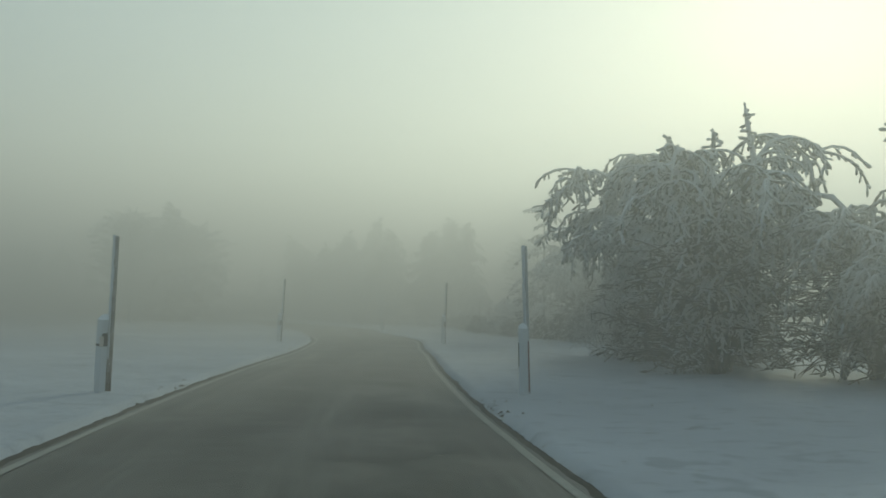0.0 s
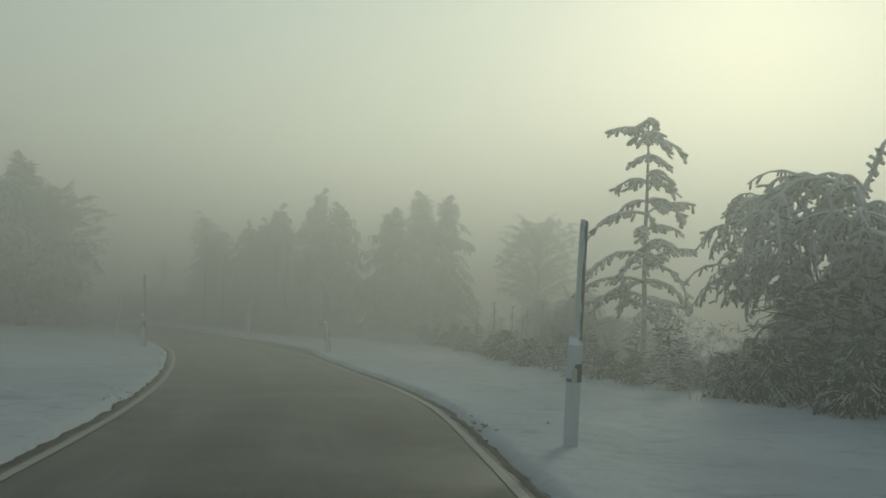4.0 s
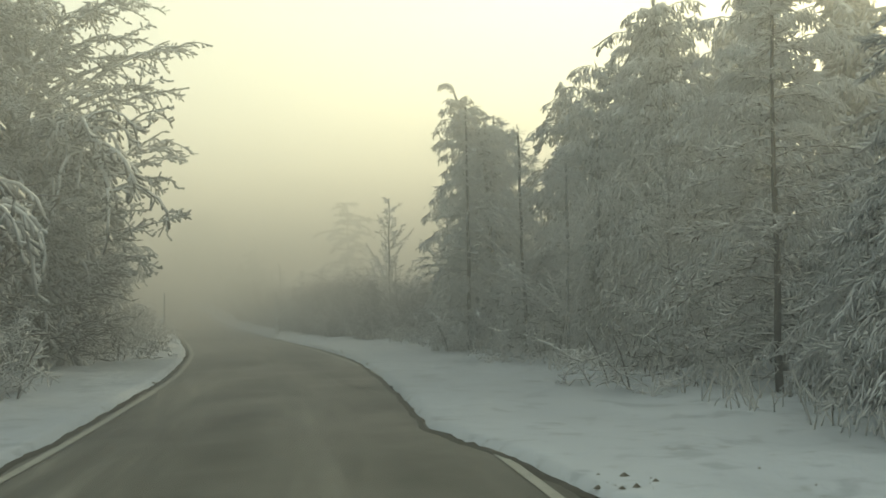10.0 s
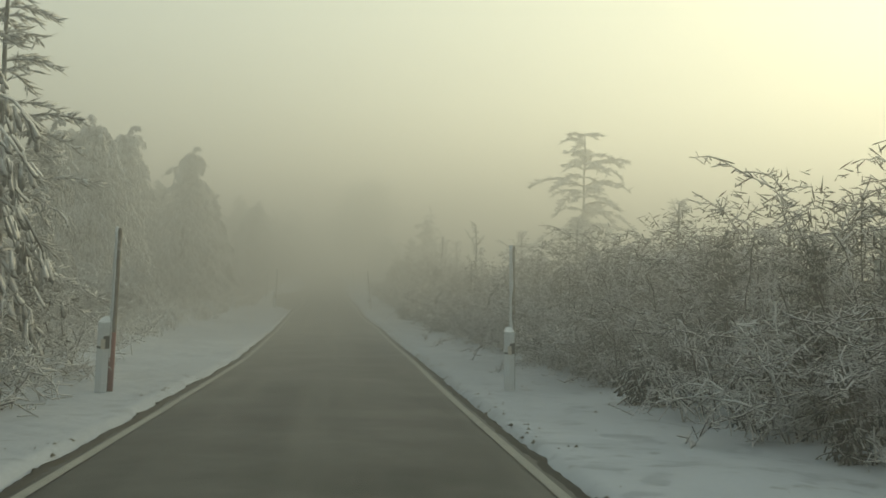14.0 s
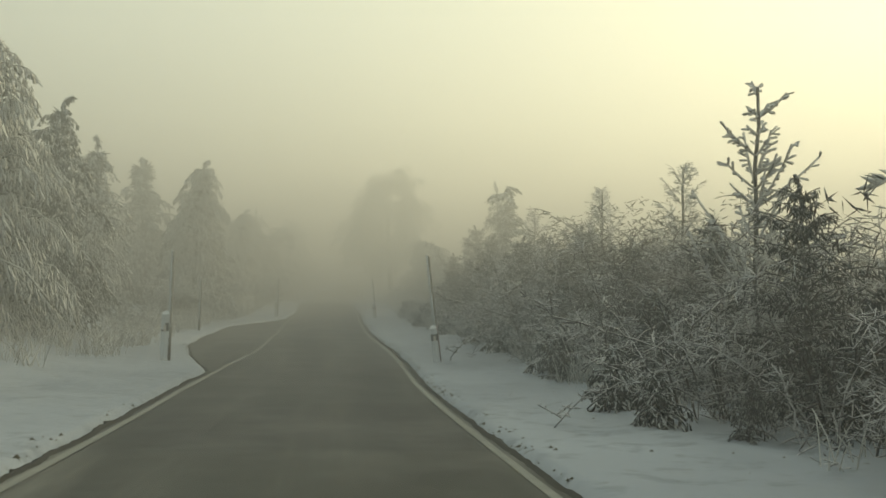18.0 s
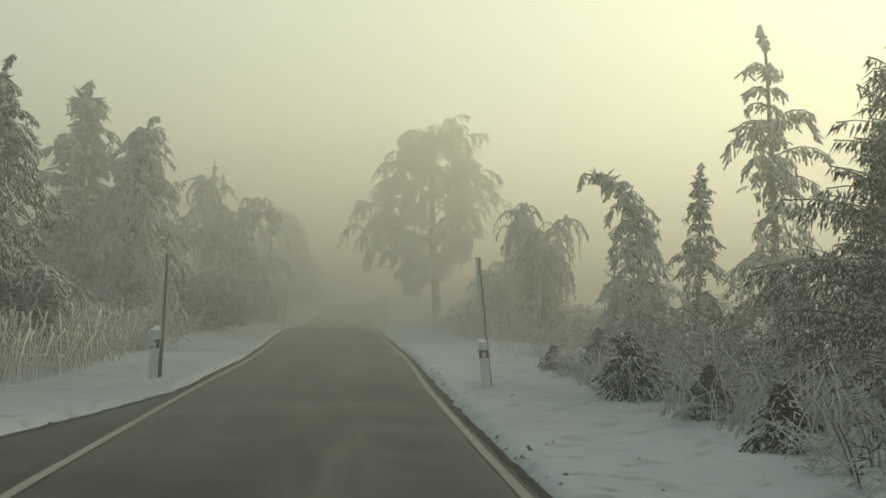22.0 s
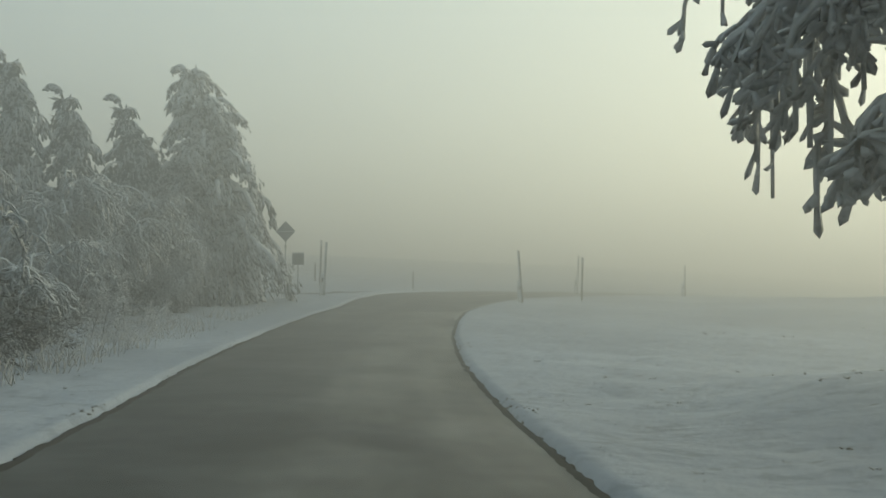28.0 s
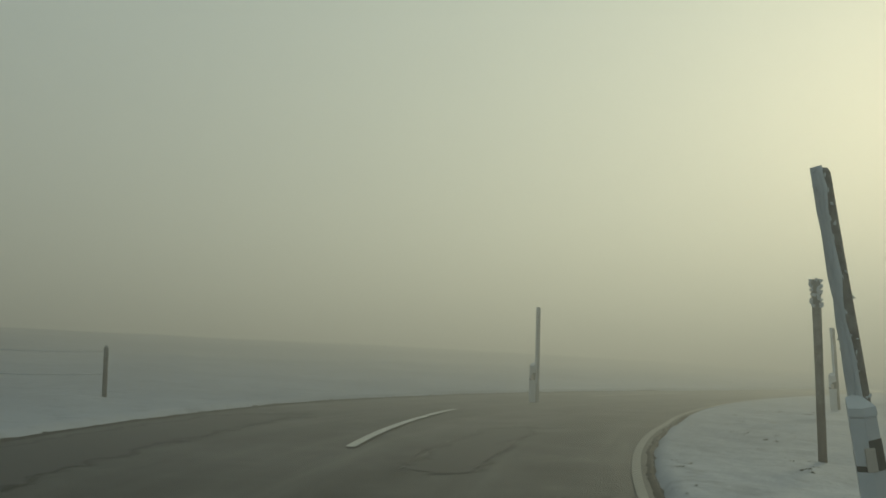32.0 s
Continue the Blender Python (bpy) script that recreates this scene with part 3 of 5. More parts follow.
# ---------------------------------------------------------------- fog over the whole land
def build_fog():
    """A bank of fog that grows deeper towards the junction."""
    rows = [(-260, 14.2), (60, 14.2), (165, FOG_TOP), (200, FOG_TOP), (290, 18.5), (640, 18.5)]
    bm = bmesh.new()
    rings = [[bm.verts.new(v) for v in ((-420, y, -40), (330, y, -40), (330, y, top), (-420, y, top))] for y, top in rows]
    for a, b in zip(rings, rings[1:]):
        for i in range(4):
            bm.faces.new((a[i], a[(i + 1) % 4], b[(i + 1) % 4], b[i]))
    bm.faces.new(list(reversed(rings[0])))
    bm.faces.new(rings[-1])
    bmesh.ops.recalc_face_normals(bm, faces=bm.faces[:])
    me = bpy.data.meshes.new("fog")
    bm.to_mesh(me)
    bm.free()
    me.materials.append(FOG)
    tagged(new("fog", me), label="freezing fog that fills the air over the land", category="fog", kind="stuff")


build_fog()


# ---------------------------------------------------------------- trees: each kind is built a few times and then copied
def arc(start, out, up, length, droop, steps, rng, wobble=0.04):
    """A branch that leaves along out (plan angle) with a rise, and hangs over."""
    pts, p = [], np.array(start, float)
    pitch, yaw = up, out
    step = length / steps
    for _ in range(steps + 1):
        pts.append(p.copy())
        p = p + step * np.array([math.cos(yaw) * math.cos(pitch), math.sin(yaw) * math.cos(pitch), math.sin(pitch)])
        pitch -= droop / steps
        yaw += rng.normal(0, wobble)
        if wobble > 0.3:                   # crooked wood
            pitch += rng.normal(0, wobble * 0.8)
        pitch = max(pitch, -1.45)
    return pts


def rimed_spruce(seed, h, rad, whorl=0.36, droop=1.1, tip=0.5, twig=0.33, thick=0.045, low=0.05, bunch=12, hook=0.0, blunt=True, full=0.72, clear=0.0, gaps=0.0, down=0.0, lobe=0.8):
    """Trunk and crown of a spruce whose branches hang like curtains under rime; hook bows its top over to -x."""
    wood, crown = Tubes(seed), Tubes(seed + 1, blunt)
    rng = crown.rng
    steps = 10
    lean = rng.uniform(0, 6.28) if not hook else math.pi
    trunk, p, pitch = [], np.array([0.0, 0.0, 0.0]), math.pi / 2
    for i in range(steps + 1):
        trunk.append(tuple(p))
        f = i / steps
        pitch -= hook * max(0, f - 0.45) * 0.75 + 0.006
        d = h * 0.92 / steps
        p = p + np.array([math.cos(lean) * math.cos(pitch) * d + rng.normal(0, 0.012) * h / 8, math.sin(lean) * math.cos(pitch) * d + rng.normal(0, 0.012) * h / 8, math.sin(pitch) * d])
    wood.add(trunk, 0.012 * h + 0.02, 0.004 * h, 7, 0.08)
    tip_pts = arc(trunk[-1], lean, pitch - 0.1, 0.065 * h, 2.0 * tip, 8, rng)
    crown.add(tip_pts, 0.008 * h + 0.004, 0.006 * h + 0.004, 4, 0.3)
    for q in tip_pts:
        for k in range(6):
            crown.clump(q, (rng.normal(0, 0.7), rng.normal(0, 0.7), -0.8 - rng.rand()), twig * rng.uniform(0.5, 1.0), thick * rng.uniform(0.6, 1.0))
    top = np.array(trunk)
    share = np.linspace(0, 1, steps + 1)
    z = max(low, clear) * h
    while z < h * 0.97:
        f = z / h
        reach = rad * ((1 - f) ** full * (0.7 + 0.3 * min(1, f / 0.2))) + 0.02 * h
        at = np.array([np.interp(f, share, top[:, k]) for k in range(3)])
        turn = rng.uniform(0, 6.28)
        count = 5 + int(rng.randint(0, 3))
        for b in range(count):
            length = reach * rng.uniform(0.5 - 0.3 * gaps, 1.3 + 0.6 * gaps)
            if rng.rand() < gaps:
                continue
            yaw = turn + b * 6.28 / count + rng.normal(0, 0.2)
            pts = arc(at, yaw, 0.25 + 0.6 * f + rng.normal(0, 0.15), length, droop * rng.uniform(0.8, 1.35) * (1.15 - 0.30 * f), 4, rng)
            crown.add(pts, thick * lobe, thick * lobe * 0.75, 3 if lobe < 1 else 6, 0.3)
            path = np.array(pts)
            for q in range(max(5, int(bunch * length / (h / 8) ** 0.5))):
                u = rng.uniform(0.10, 1.0) ** 0.75
                i = min(int(u * 4), 3)
                r = path[i] + (path[i + 1] - path[i]) * (u * 4 - i)
                side = rng.normal(0, 0.17) * length * (1.1 - u * 0.6)
                r = r + np.array([-math.sin(yaw) * side, math.cos(yaw) * side, -0.35 * abs(side)])
                way = (math.cos(yaw) * rng.uniform(-0.1, 0.7) + rng.normal(0, 0.3), math.sin(yaw) * rng.uniform(-0.1, 0.7) + rng.normal(0, 0.3), -rng.uniform(0.35, 1.5) - down)
                crown.clump(r, way, twig * rng.uniform(0.55, 1.35), thick * rng.uniform(0.6, 1.2))
            for q in range(4):             # dark inner twigs
                r = at + (path[2] - at) * rng.uniform(0.1, 0.9)
                wood.clump(r, (rng.normal(), rng.normal(), rng.normal(-0.4, 0.6)), twig * 1.5, thick * 1.1)
        z += whorl * rng.uniform(0.75, 1.25)
    return wood, crown


def bare_conifer(seed, h, rad, rise=0.55, whorl=0.42, thick=0.026, droop=0.5, start=0.12, side_twigs=16, trunk_r=0.055, hang=0.0, twig=0.22, blunt=False, uneven=0.4, taper=0.8, whorls=(2, 5)):
    """An open conifer or sapling: clear trunk, rising branches, short rimed twigs."""
    wood, crown = Tubes(seed), Tubes(seed + 1, blunt)
    rng = crown.rng
    trunk = [(rng.normal(0, 0.02) + 0.01 * i, rng.normal(0, 0.02), h * 0.96 * i / 8) for i in range(9)]
    wood.add(trunk, trunk_r, 0.026, 6, 0.12)
    heights = [t[2] for t in trunk]
    z = start * h
    while z < h * 0.955:
        f = z / h
        at = np.array([np.interp(z, heights, [t[0] for t in trunk]), np.interp(z, heights, [t[1] for t in trunk]), z])
        for b in range(int(rng.randint(*whorls))):
            yaw = rng.uniform(0, 6.28)
            length = (rad * (1 - f) ** taper + 0.03 * h) * rng.uniform(0.75 - uneven, 0.75 + uneven * 0.75)
            pts = arc(at, yaw, rise + rng.normal(0, 0.4 * uneven), max(length, 0.2), droop * rng.uniform(1 - 0.6 * uneven, 1 + 0.3 * uneven), 5, rng, 0.06 + 0.1 * max(0, uneven - 0.4))
            crown.add(pts, thick * 0.95, thick * 0.6, 3, 0.3)
            path = np.array(pts)
            for q in range(3 + int(side_twigs * length)):
                u = rng.uniform(0.15, 1)
                i = min(int(u * 5), 4)
                p = path[i] + (path[i + 1] - path[i]) * (u * 5 - i)
                turn = yaw + rng.choice([-1, 1]) * rng.uniform(0.3, 1.2)
                crown.clump(p, (math.cos(turn), math.sin(turn), rng.uniform(-0.3, 0.8) - hang), twig * rng.uniform(0.6, 1.5), thick * rng.uniform(0.6, 1.0))
        z += whorl * rng.uniform(0.5, 1.4)
    return wood, crown


def thicket_bush(seed, h, rad, stems=20, fan=12, thick=0.0075, bow=0.7, twig=0.085, sprigs=11, rods=2):
    """A rimed bush: thin stems hidden by clumps of fine frosted twigs down to the snow, a few rods above."""
    wood, crown = Tubes(seed), Tubes(seed + 1, True)
    rng = crown.rng
    for k in range(int(150 * h * rad)):    # matted dark inner growth
        a, r = rng.uniform(0, 6.28), rad * 0.85 * math.sqrt(rng.rand())
        z = h * 0.72 * rng.rand() * (1.05 - 0.4 * (r / rad) ** 2)
        wood.clump((r * math.cos(a), r * math.sin(a), z), (rng.normal(), rng.normal(), rng.normal(0, 0.8)), twig * rng.uniform(1.2, 3.2), thick * rng.uniform(0.9, 1.8))

    def spray(p, size, count):
        br = np.array(arc(p, rng.uniform(0, 6.28), rng.uniform(-0.4, 0.9), size, rng.uniform(0, 1.4), 2, rng, 0.3))
        crown.add(br, thick * 1.0, thick * 0.75, 3, 0.3)
        for w in range(count):
            v = rng.uniform(0.05, 1.99)
            i = int(v)
            b = br[i] + (br[i + 1] - br[i]) * (v - i)
            crown.clump(b, (rng.normal(0, 0.8), rng.normal(0, 0.8), rng.uniform(-0.7, 0.7)), twig * rng.uniform(0.4, 1.6), thick * rng.uniform(0.6, 1.05))

    for k in range(stems):
        yaw, off = rng.uniform(0, 6.28), rad * math.sqrt(rng.rand())
        start = np.array([off * math.cos(yaw), off * math.sin(yaw), -0.03])
        length = h * rng.uniform(0.5, 0.98) * (1.1 - 0.35 * off / rad)
        rise = rng.uniform(0.85, 1.45)
        if k < rods:
            length, rise = h * rng.uniform(0.9, 1.05), rng.uniform(1.35, 1.55)
        pts = arc(start, yaw + rng.normal(0, 0.9), rise, length, rng.uniform(0.3, bow + 0.9) if k >= rods else 0.3, 9, rng, 0.34)
        if k >= rods:                      # no stem stands far above the rest
            pts = [(p[0], p[1], p[2] if p[2] < 0.55 * h else 0.55 * h + 0.42 * (p[2] - 0.55 * h)) for p in pts]
        crown.add(pts, thick * 1.35, thick * 0.9, 4, 0.35)
        if k < 6:
            wood.add(arc(start, yaw, 1.3, h * 0.4, 0.3, 3, rng), thick * 1.6, thick * 1.2, 4, 0.25)
        path = np.array(pts)
        for q in range(40):                # short rimed side twigs all along the stem
            u = rng.rand() ** 0.8 * 8.99
            i = int(u)
            crown.clump(path[i] + (path[i + 1] - path[i]) * (u - i), (rng.normal(), rng.normal(), rng.normal(0.2, 0.8)), twig * rng.uniform(1.0, 2.6), thick * rng.uniform(0.9, 1.5))
        for q in range(fan):
            u = (q + rng.rand()) / fan
            i = min(int(u * 9), 8)
            spray(path[i] + (path[i + 1] - path[i]) * (u * 9 - i), rng.uniform(0.18, 0.5) * (1 if k >= rods else 0.5), sprigs)
    for k in range(30):                    # low growth round the foot
        a, r = rng.uniform(0, 6.28), rad * rng.uniform(0.5, 1.1)
        spray((r * math.cos(a), r * math.sin(a), 0.0), rng.uniform(0.12, 0.35), 4)
    return wood, crown


def great_beech(seed, h, spread, limbs=24, forks=(9, 7, 0), thick=0.032, ends=8, first=0.26, twig=0.30, blunt=False, lop=None):
    """A tall broad tree: stout trunk, rising limbs, dense hanging twigs under rime."""
    wood, crown = Tubes(seed), Tubes(seed + 1, blunt)
    rng = crown.rng
    trunk = [(0.006 * i * i, rng.normal(0, 0.04), h * 0.84 * i / 9) for i in range(10)]
    wood.add([(0, 0, -0.1), (0.0, 0, 0.3)], 0.029 * h, 0.0235 * h, 10, 0.03)
    wood.add([(0, 0, 0.28)] + trunk[1:], 0.0235 * h, 0.008 * h, 10, 0.06)
    tr = np.array(trunk)
    boughs = []

    def grow(p, yaw, pitch, length, r, level):
        steps = (6, 5, 3)[level]
        pts = np.array(arc(p, yaw, pitch, length, (0.9, 1.9, 1.3)[level], steps, rng, 0.13))
        (boughs[-1] if level == 0 else crown).add(pts, r, max(r * 0.35, thick * 0.6), (6, 4, 3)[level], 0.2)
        if level == 2 or forks[level] == 0:
            for q in range(ends):
                v = rng.uniform(0.15, 1.0) * steps
                i = min(int(v), steps - 1)
                b = pts[i] + (pts[i + 1] - pts[i]) * (v - i)
                crown.clump(b, (0.5 * math.cos(yaw) + rng.normal(0, 0.6), 0.5 * math.sin(yaw) + rng.normal(0, 0.6), rng.uniform(-1.8, -0.1)), twig * rng.uniform(0.5, 1.4), thick * rng.uniform(0.7, 1.3))
            return
        if level == 1:
            for q in range(7):
                i = int(rng.randint(1, steps + 1))
                crown.clump(pts[i], (rng.normal(0, 0.6), rng.normal(0, 0.6), -rng.uniform(0.2, 1.2)), twig * rng.uniform(0.8, 1.6), thick * 1.2)
        for q in range(forks[level]):
            u = (0.3 if level == 0 else 0.12) + 0.7 * (q + rng.rand()) / forks[level]
            i = min(int(u * steps), steps - 1)
            b = pts[i] + (pts[i + 1] - pts[i]) * (u * steps - i)
            if level == 0:
                grow(b, yaw + rng.choice([-1, 1]) * rng.uniform(0.2, 1.2), rng.uniform(-0.6, 1.1), length * rng.uniform(0.26, 0.50), max(r * 0.3, thick), 1)
            else:
                grow(b, yaw + rng.normal(0, 0.9), rng.uniform(-1.45, -0.2), length * rng.uniform(0.3, 0.7), thick, 2)

    for k in range(limbs):
        f = first + (1 - first) * k / (limbs - 1)
        z = h * 0.84 * f
        at = (np.interp(z, tr[:, 2], tr[:, 0]), np.interp(z, tr[:, 2], tr[:, 1]), z)
        round_off = math.sqrt(max(0.08, 1 - ((f - 0.52) / 0.58) ** 2))
        boughs.append(Tubes(seed + 5 + k))
        yaw, reach = k * 2.4 + rng.normal(0, 0.3), spread * round_off * rng.uniform(0.55, 1.08)
        if lop is not None:                # the crown reaches further to one side, and its lowest limb hangs on the other
            reach *= 1 + 0.22 * math.cos(yaw - lop - 1.57)
            if k == 0:
                yaw, reach = lop + 2.4, 2.2
        grow(at, yaw, 0.9 * f + (0.25 if k or lop is None else -0.1), reach, (0.009 if blunt is False else 0.0062) * h * (1.3 - f), 0)
    wood.boughs = boughs
    return wood, crown


def bowed_tree(seed, h, rad, stems=5, strands=26, fingers=13, thick=0.040, stubs=3, inside=260, first=0.30, knee=0.38, drop=1.0):
    """A young tree bent double by rime: stems that arch over (the tallest to -x), knobby strands hanging from them, a dark twiggy inside."""
    wood, crown = Tubes(seed), Tubes(seed + 1, True)
    rng = crown.rng
    tops = []
    for k in range(stems):
        yaw = math.pi + rng.normal(0, 0.25) if k == 0 else k * 2.4 + rng.normal(0, 0.4)
        rise = h * (1.0 if k == 0 else rng.uniform(0.55, 0.95))
        length = rise + rad * rng.uniform(0.7, 1.15)
        pts, p, steps = [], np.array([0.14 * math.cos(yaw), 0.14 * math.sin(yaw), -0.05]), 12
        for i in range(steps + 1):
            pts.append(p.copy())
            f = i / steps
            pitch = 1.45 - 2.9 * smooth(knee, 1.05, f) + rng.normal(0, 0.08)
            p = p + length / steps * np.array([math.cos(yaw) * math.cos(pitch), math.sin(yaw) * math.cos(pitch), math.sin(pitch)])
            yaw += rng.normal(0, 0.10)
        scale = rise * 0.94 / max(q[2] for q in pts)
        path = np.array(pts)
        path[:, 2] *= scale
        wood.boughs.append(Tubes(seed + 11 + k))
        wood.boughs[-1].add(path[:8], 0.075 * rng.uniform(0.7, 1.1), 0.045, 6, 0.15)
        crown.add(path[6:], thick * 1.5, thick * 0.8, 5, 0.3)
        tops.append(path[7 - k % 2])
        for q in range(strands):
            u = (first + (1 - first) * rng.rand()) * steps
            i = min(int(u), steps - 1)
            at = path[i] + (path[i + 1] - path[i]) * (u - i)
            side = yaw + rng.choice([-1, 1]) * rng.uniform(0.2, 1.9)
            strand = np.array(arc(at, side, rng.uniform(-0.3, 0.7), drop * rng.uniform(0.4, 1.5) * (0.6 + 0.4 * h / 5), rng.uniform(1.3, 2.6), 5, rng, 0.18))
            crown.add(strand, thick * 0.85, thick * 0.65, 4, 0.3)
            for w in range(fingers):
                v = rng.uniform(0.05, 1) * 5
                j = min(int(v), 4)
                b = strand[j] + (strand[j + 1] - strand[j]) * (v - j)
                crown.clump(b, (rng.normal(0, 0.45) + 0.3 * math.cos(side), rng.normal(0, 0.45) + 0.3 * math.sin(side), rng.uniform(-1.6, -0.1)), rng.uniform(0.10, 0.32), thick * rng.uniform(0.6, 1.1))
    for k in range(stubs):                 # upright knobby stems above the arch
        yaw = rng.uniform(0, 6.28)
        pts = arc(tops[k % len(tops)], yaw, rng.uniform(1.2, 1.5), h * rng.uniform(0.15, 0.27), rng.uniform(-0.2, 1.5), 7, rng, 0.25)
        crown.add(pts, thick * 1.4, thick * 1.2, 6, 0.35)
        for q in range(34):
            crown.clump(pts[int(rng.randint(1, 8))], (rng.normal(), rng.normal(), rng.uniform(-0.9, 0.9)), rng.uniform(0.08, 0.26), thick * rng.uniform(0.8, 1.3))
    for k in range(inside):                # dark branches low inside, some with rime along their tops
        a, r = rng.uniform(0, 6.28), rad * 0.55 * math.sqrt(rng.rand())
        z = h * rng.uniform(0.04, 0.52)
        st = (r * math.cos(a), r * math.sin(a), z)
        way = a + rng.normal(0, 0.7)
        tw = arc(st, way, rng.uniform(-0.2, 0.5), rng.uniform(0.4, 0.95), rng.uniform(0.2, 0.9), 3, rng, 0.2)
        wood.add(tw, 0.020, 0.012, 3, 0.3)
        for q in range(5):
            wood.clump(tw[int(rng.randint(0, 4))], (rng.normal(), rng.normal(), rng.normal(-0.2, 0.6)), rng.uniform(0.15, 0.4), 0.022)
        if k % 3 == 0:
            for q in range(6):
                crown.clump(tw[int(rng.randint(1, 4))], (rng.normal(0, 0.6) + math.cos(way), rng.normal(0, 0.6) + math.sin(way), rng.normal(0.1, 0.4)), rng.uniform(0.10, 0.25), thick * rng.uniform(0.5, 0.8))
    return wood, crown


def broad_tree(seed, h, spread, limbs=110, sprays=17, fingers=9, thick=0.036, low=0.16, squat=0.46):
    """A dense rounded crown: limbs that reach an uneven egg-shaped outline, each ending in sprays of short knobby twigs."""
    wood, crown = Tubes(seed), Tubes(seed + 1, True)
    rng = crown.rng
    trunk = [(0.02 * i * rng.normal(), 0.02 * i * rng.normal(), h * 0.78 * i / 8) for i in range(9)]
    wood.add([(0, 0, -0.1), (0, 0, 0.35)], 0.030 * h, 0.022 * h, 10, 0.03)
    wood.add([(0, 0, 0.33)] + trunk[1:], 0.022 * h, 0.006 * h, 8, 0.06)
    tr = np.array(trunk)
    for k in range(limbs):
        yaw, c = k * 2.4 + rng.normal(0, 0.2), 1 - 2 * (k + 0.5) / limbs
        lump = 1 + 0.22 * noise.noise((math.cos(yaw) * 1.6, math.sin(yaw) * 1.6, c * 1.6 + seed))
        reach = rng.uniform(0.55, 1.0) ** 0.6 * lump
        flat = math.sqrt(max(0.05, 1 - c * c))
        end = np.array([spread * flat * reach * math.cos(yaw), spread * flat * reach * math.sin(yaw), h * (low + squat) + h * squat * c * reach])
        z0 = min(max(end[2] - 0.5 * spread * flat * reach, 0.12 * h), 0.75 * h)
        start = np.array([np.interp(z0, tr[:, 2], tr[:, 0]), np.interp(z0, tr[:, 2], tr[:, 1]), z0])
        bend = (start + end) / 2 + np.array([rng.normal(0, 0.3), rng.normal(0, 0.3), 0.16 * spread])
        path = np.array([(1 - t) ** 2 * start + 2 * t * (1 - t) * bend + t * t * end for t in np.linspace(0, 1, 7)])
        if k % 4 == 0:
            wood.boughs.append(Tubes(seed + 5 + k))
            wood.boughs[-1].add(path, 0.0065 * h, 0.024, 6, 0.15)
        else:
            crown.add(path + rng.normal(0, 0.05, path.shape), 0.035, 0.022, 4, 0.3)
        for q in range(sprays):
            u = rng.uniform(0.12, 1.0) ** 0.8 * 6
            i = min(int(u), 5)
            at = path[i] + (path[i + 1] - path[i]) * (u - i)
            way = yaw + rng.normal(0, 0.8)
            sp = np.array(arc(at, way, rng.uniform(-0.5, 0.8), rng.uniform(0.4, 1.0), rng.uniform(0.2, 1.5), 3, rng, 0.2))
            crown.add(sp, thick * 0.8, thick * 0.6, 3, 0.3)
            for w in range(fingers):
                v = rng.uniform(0.1, 1) * 3
                j = min(int(v), 2)
                b = sp[j] + (sp[j + 1] - sp[j]) * (v - j)
                crown.clump(b, (math.cos(way) + rng.normal(0, 0.7), math.sin(way) + rng.normal(0, 0.7), rng.normal(-0.15, 0.7)), rng.uniform(0.10, 0.26), thick * rng.uniform(0.6, 1.15))
    return wood, crown


def make_kind(maker, bark, leaf, wood_name="trunk", crown_name="crown", bough_name="limb"):
    wood, crown = maker
    return wood.mesh(wood_name, bark), crown.mesh(crown_name, leaf), wood_name, crown_name, [b.mesh(bough_name, bark) for b in wood.boughs]


def plant(name, made, s, n, size, label, category, group="", turn=None, lean=(0, 0), stretch=1.0):
    """Stand one made plant at s, n. size: its scale."""
    wood, crown, wood_name, crown_name, boughs = made
    p = place(s, n, -0.04)
    turn = (s * 37.3 + n * 11.7) % 360 if turn is None else turn
    ob = empty(name, Matrix.LocRotScale(p, Euler((radians(lean[0]), radians(lean[1]), radians(turn))), Vector((size, size, size * stretch))), label, category, group)
    trunk = part(wood_name, wood, None, ob)
    if wood_name in ("inner_growth", "stem"):
        tagged(trunk, kind="stuff")
    part(crown_name, crown, None, ob)
    for bough in boughs:
        part(bough.name.split(".")[0], bough, None, ob)
    return ob


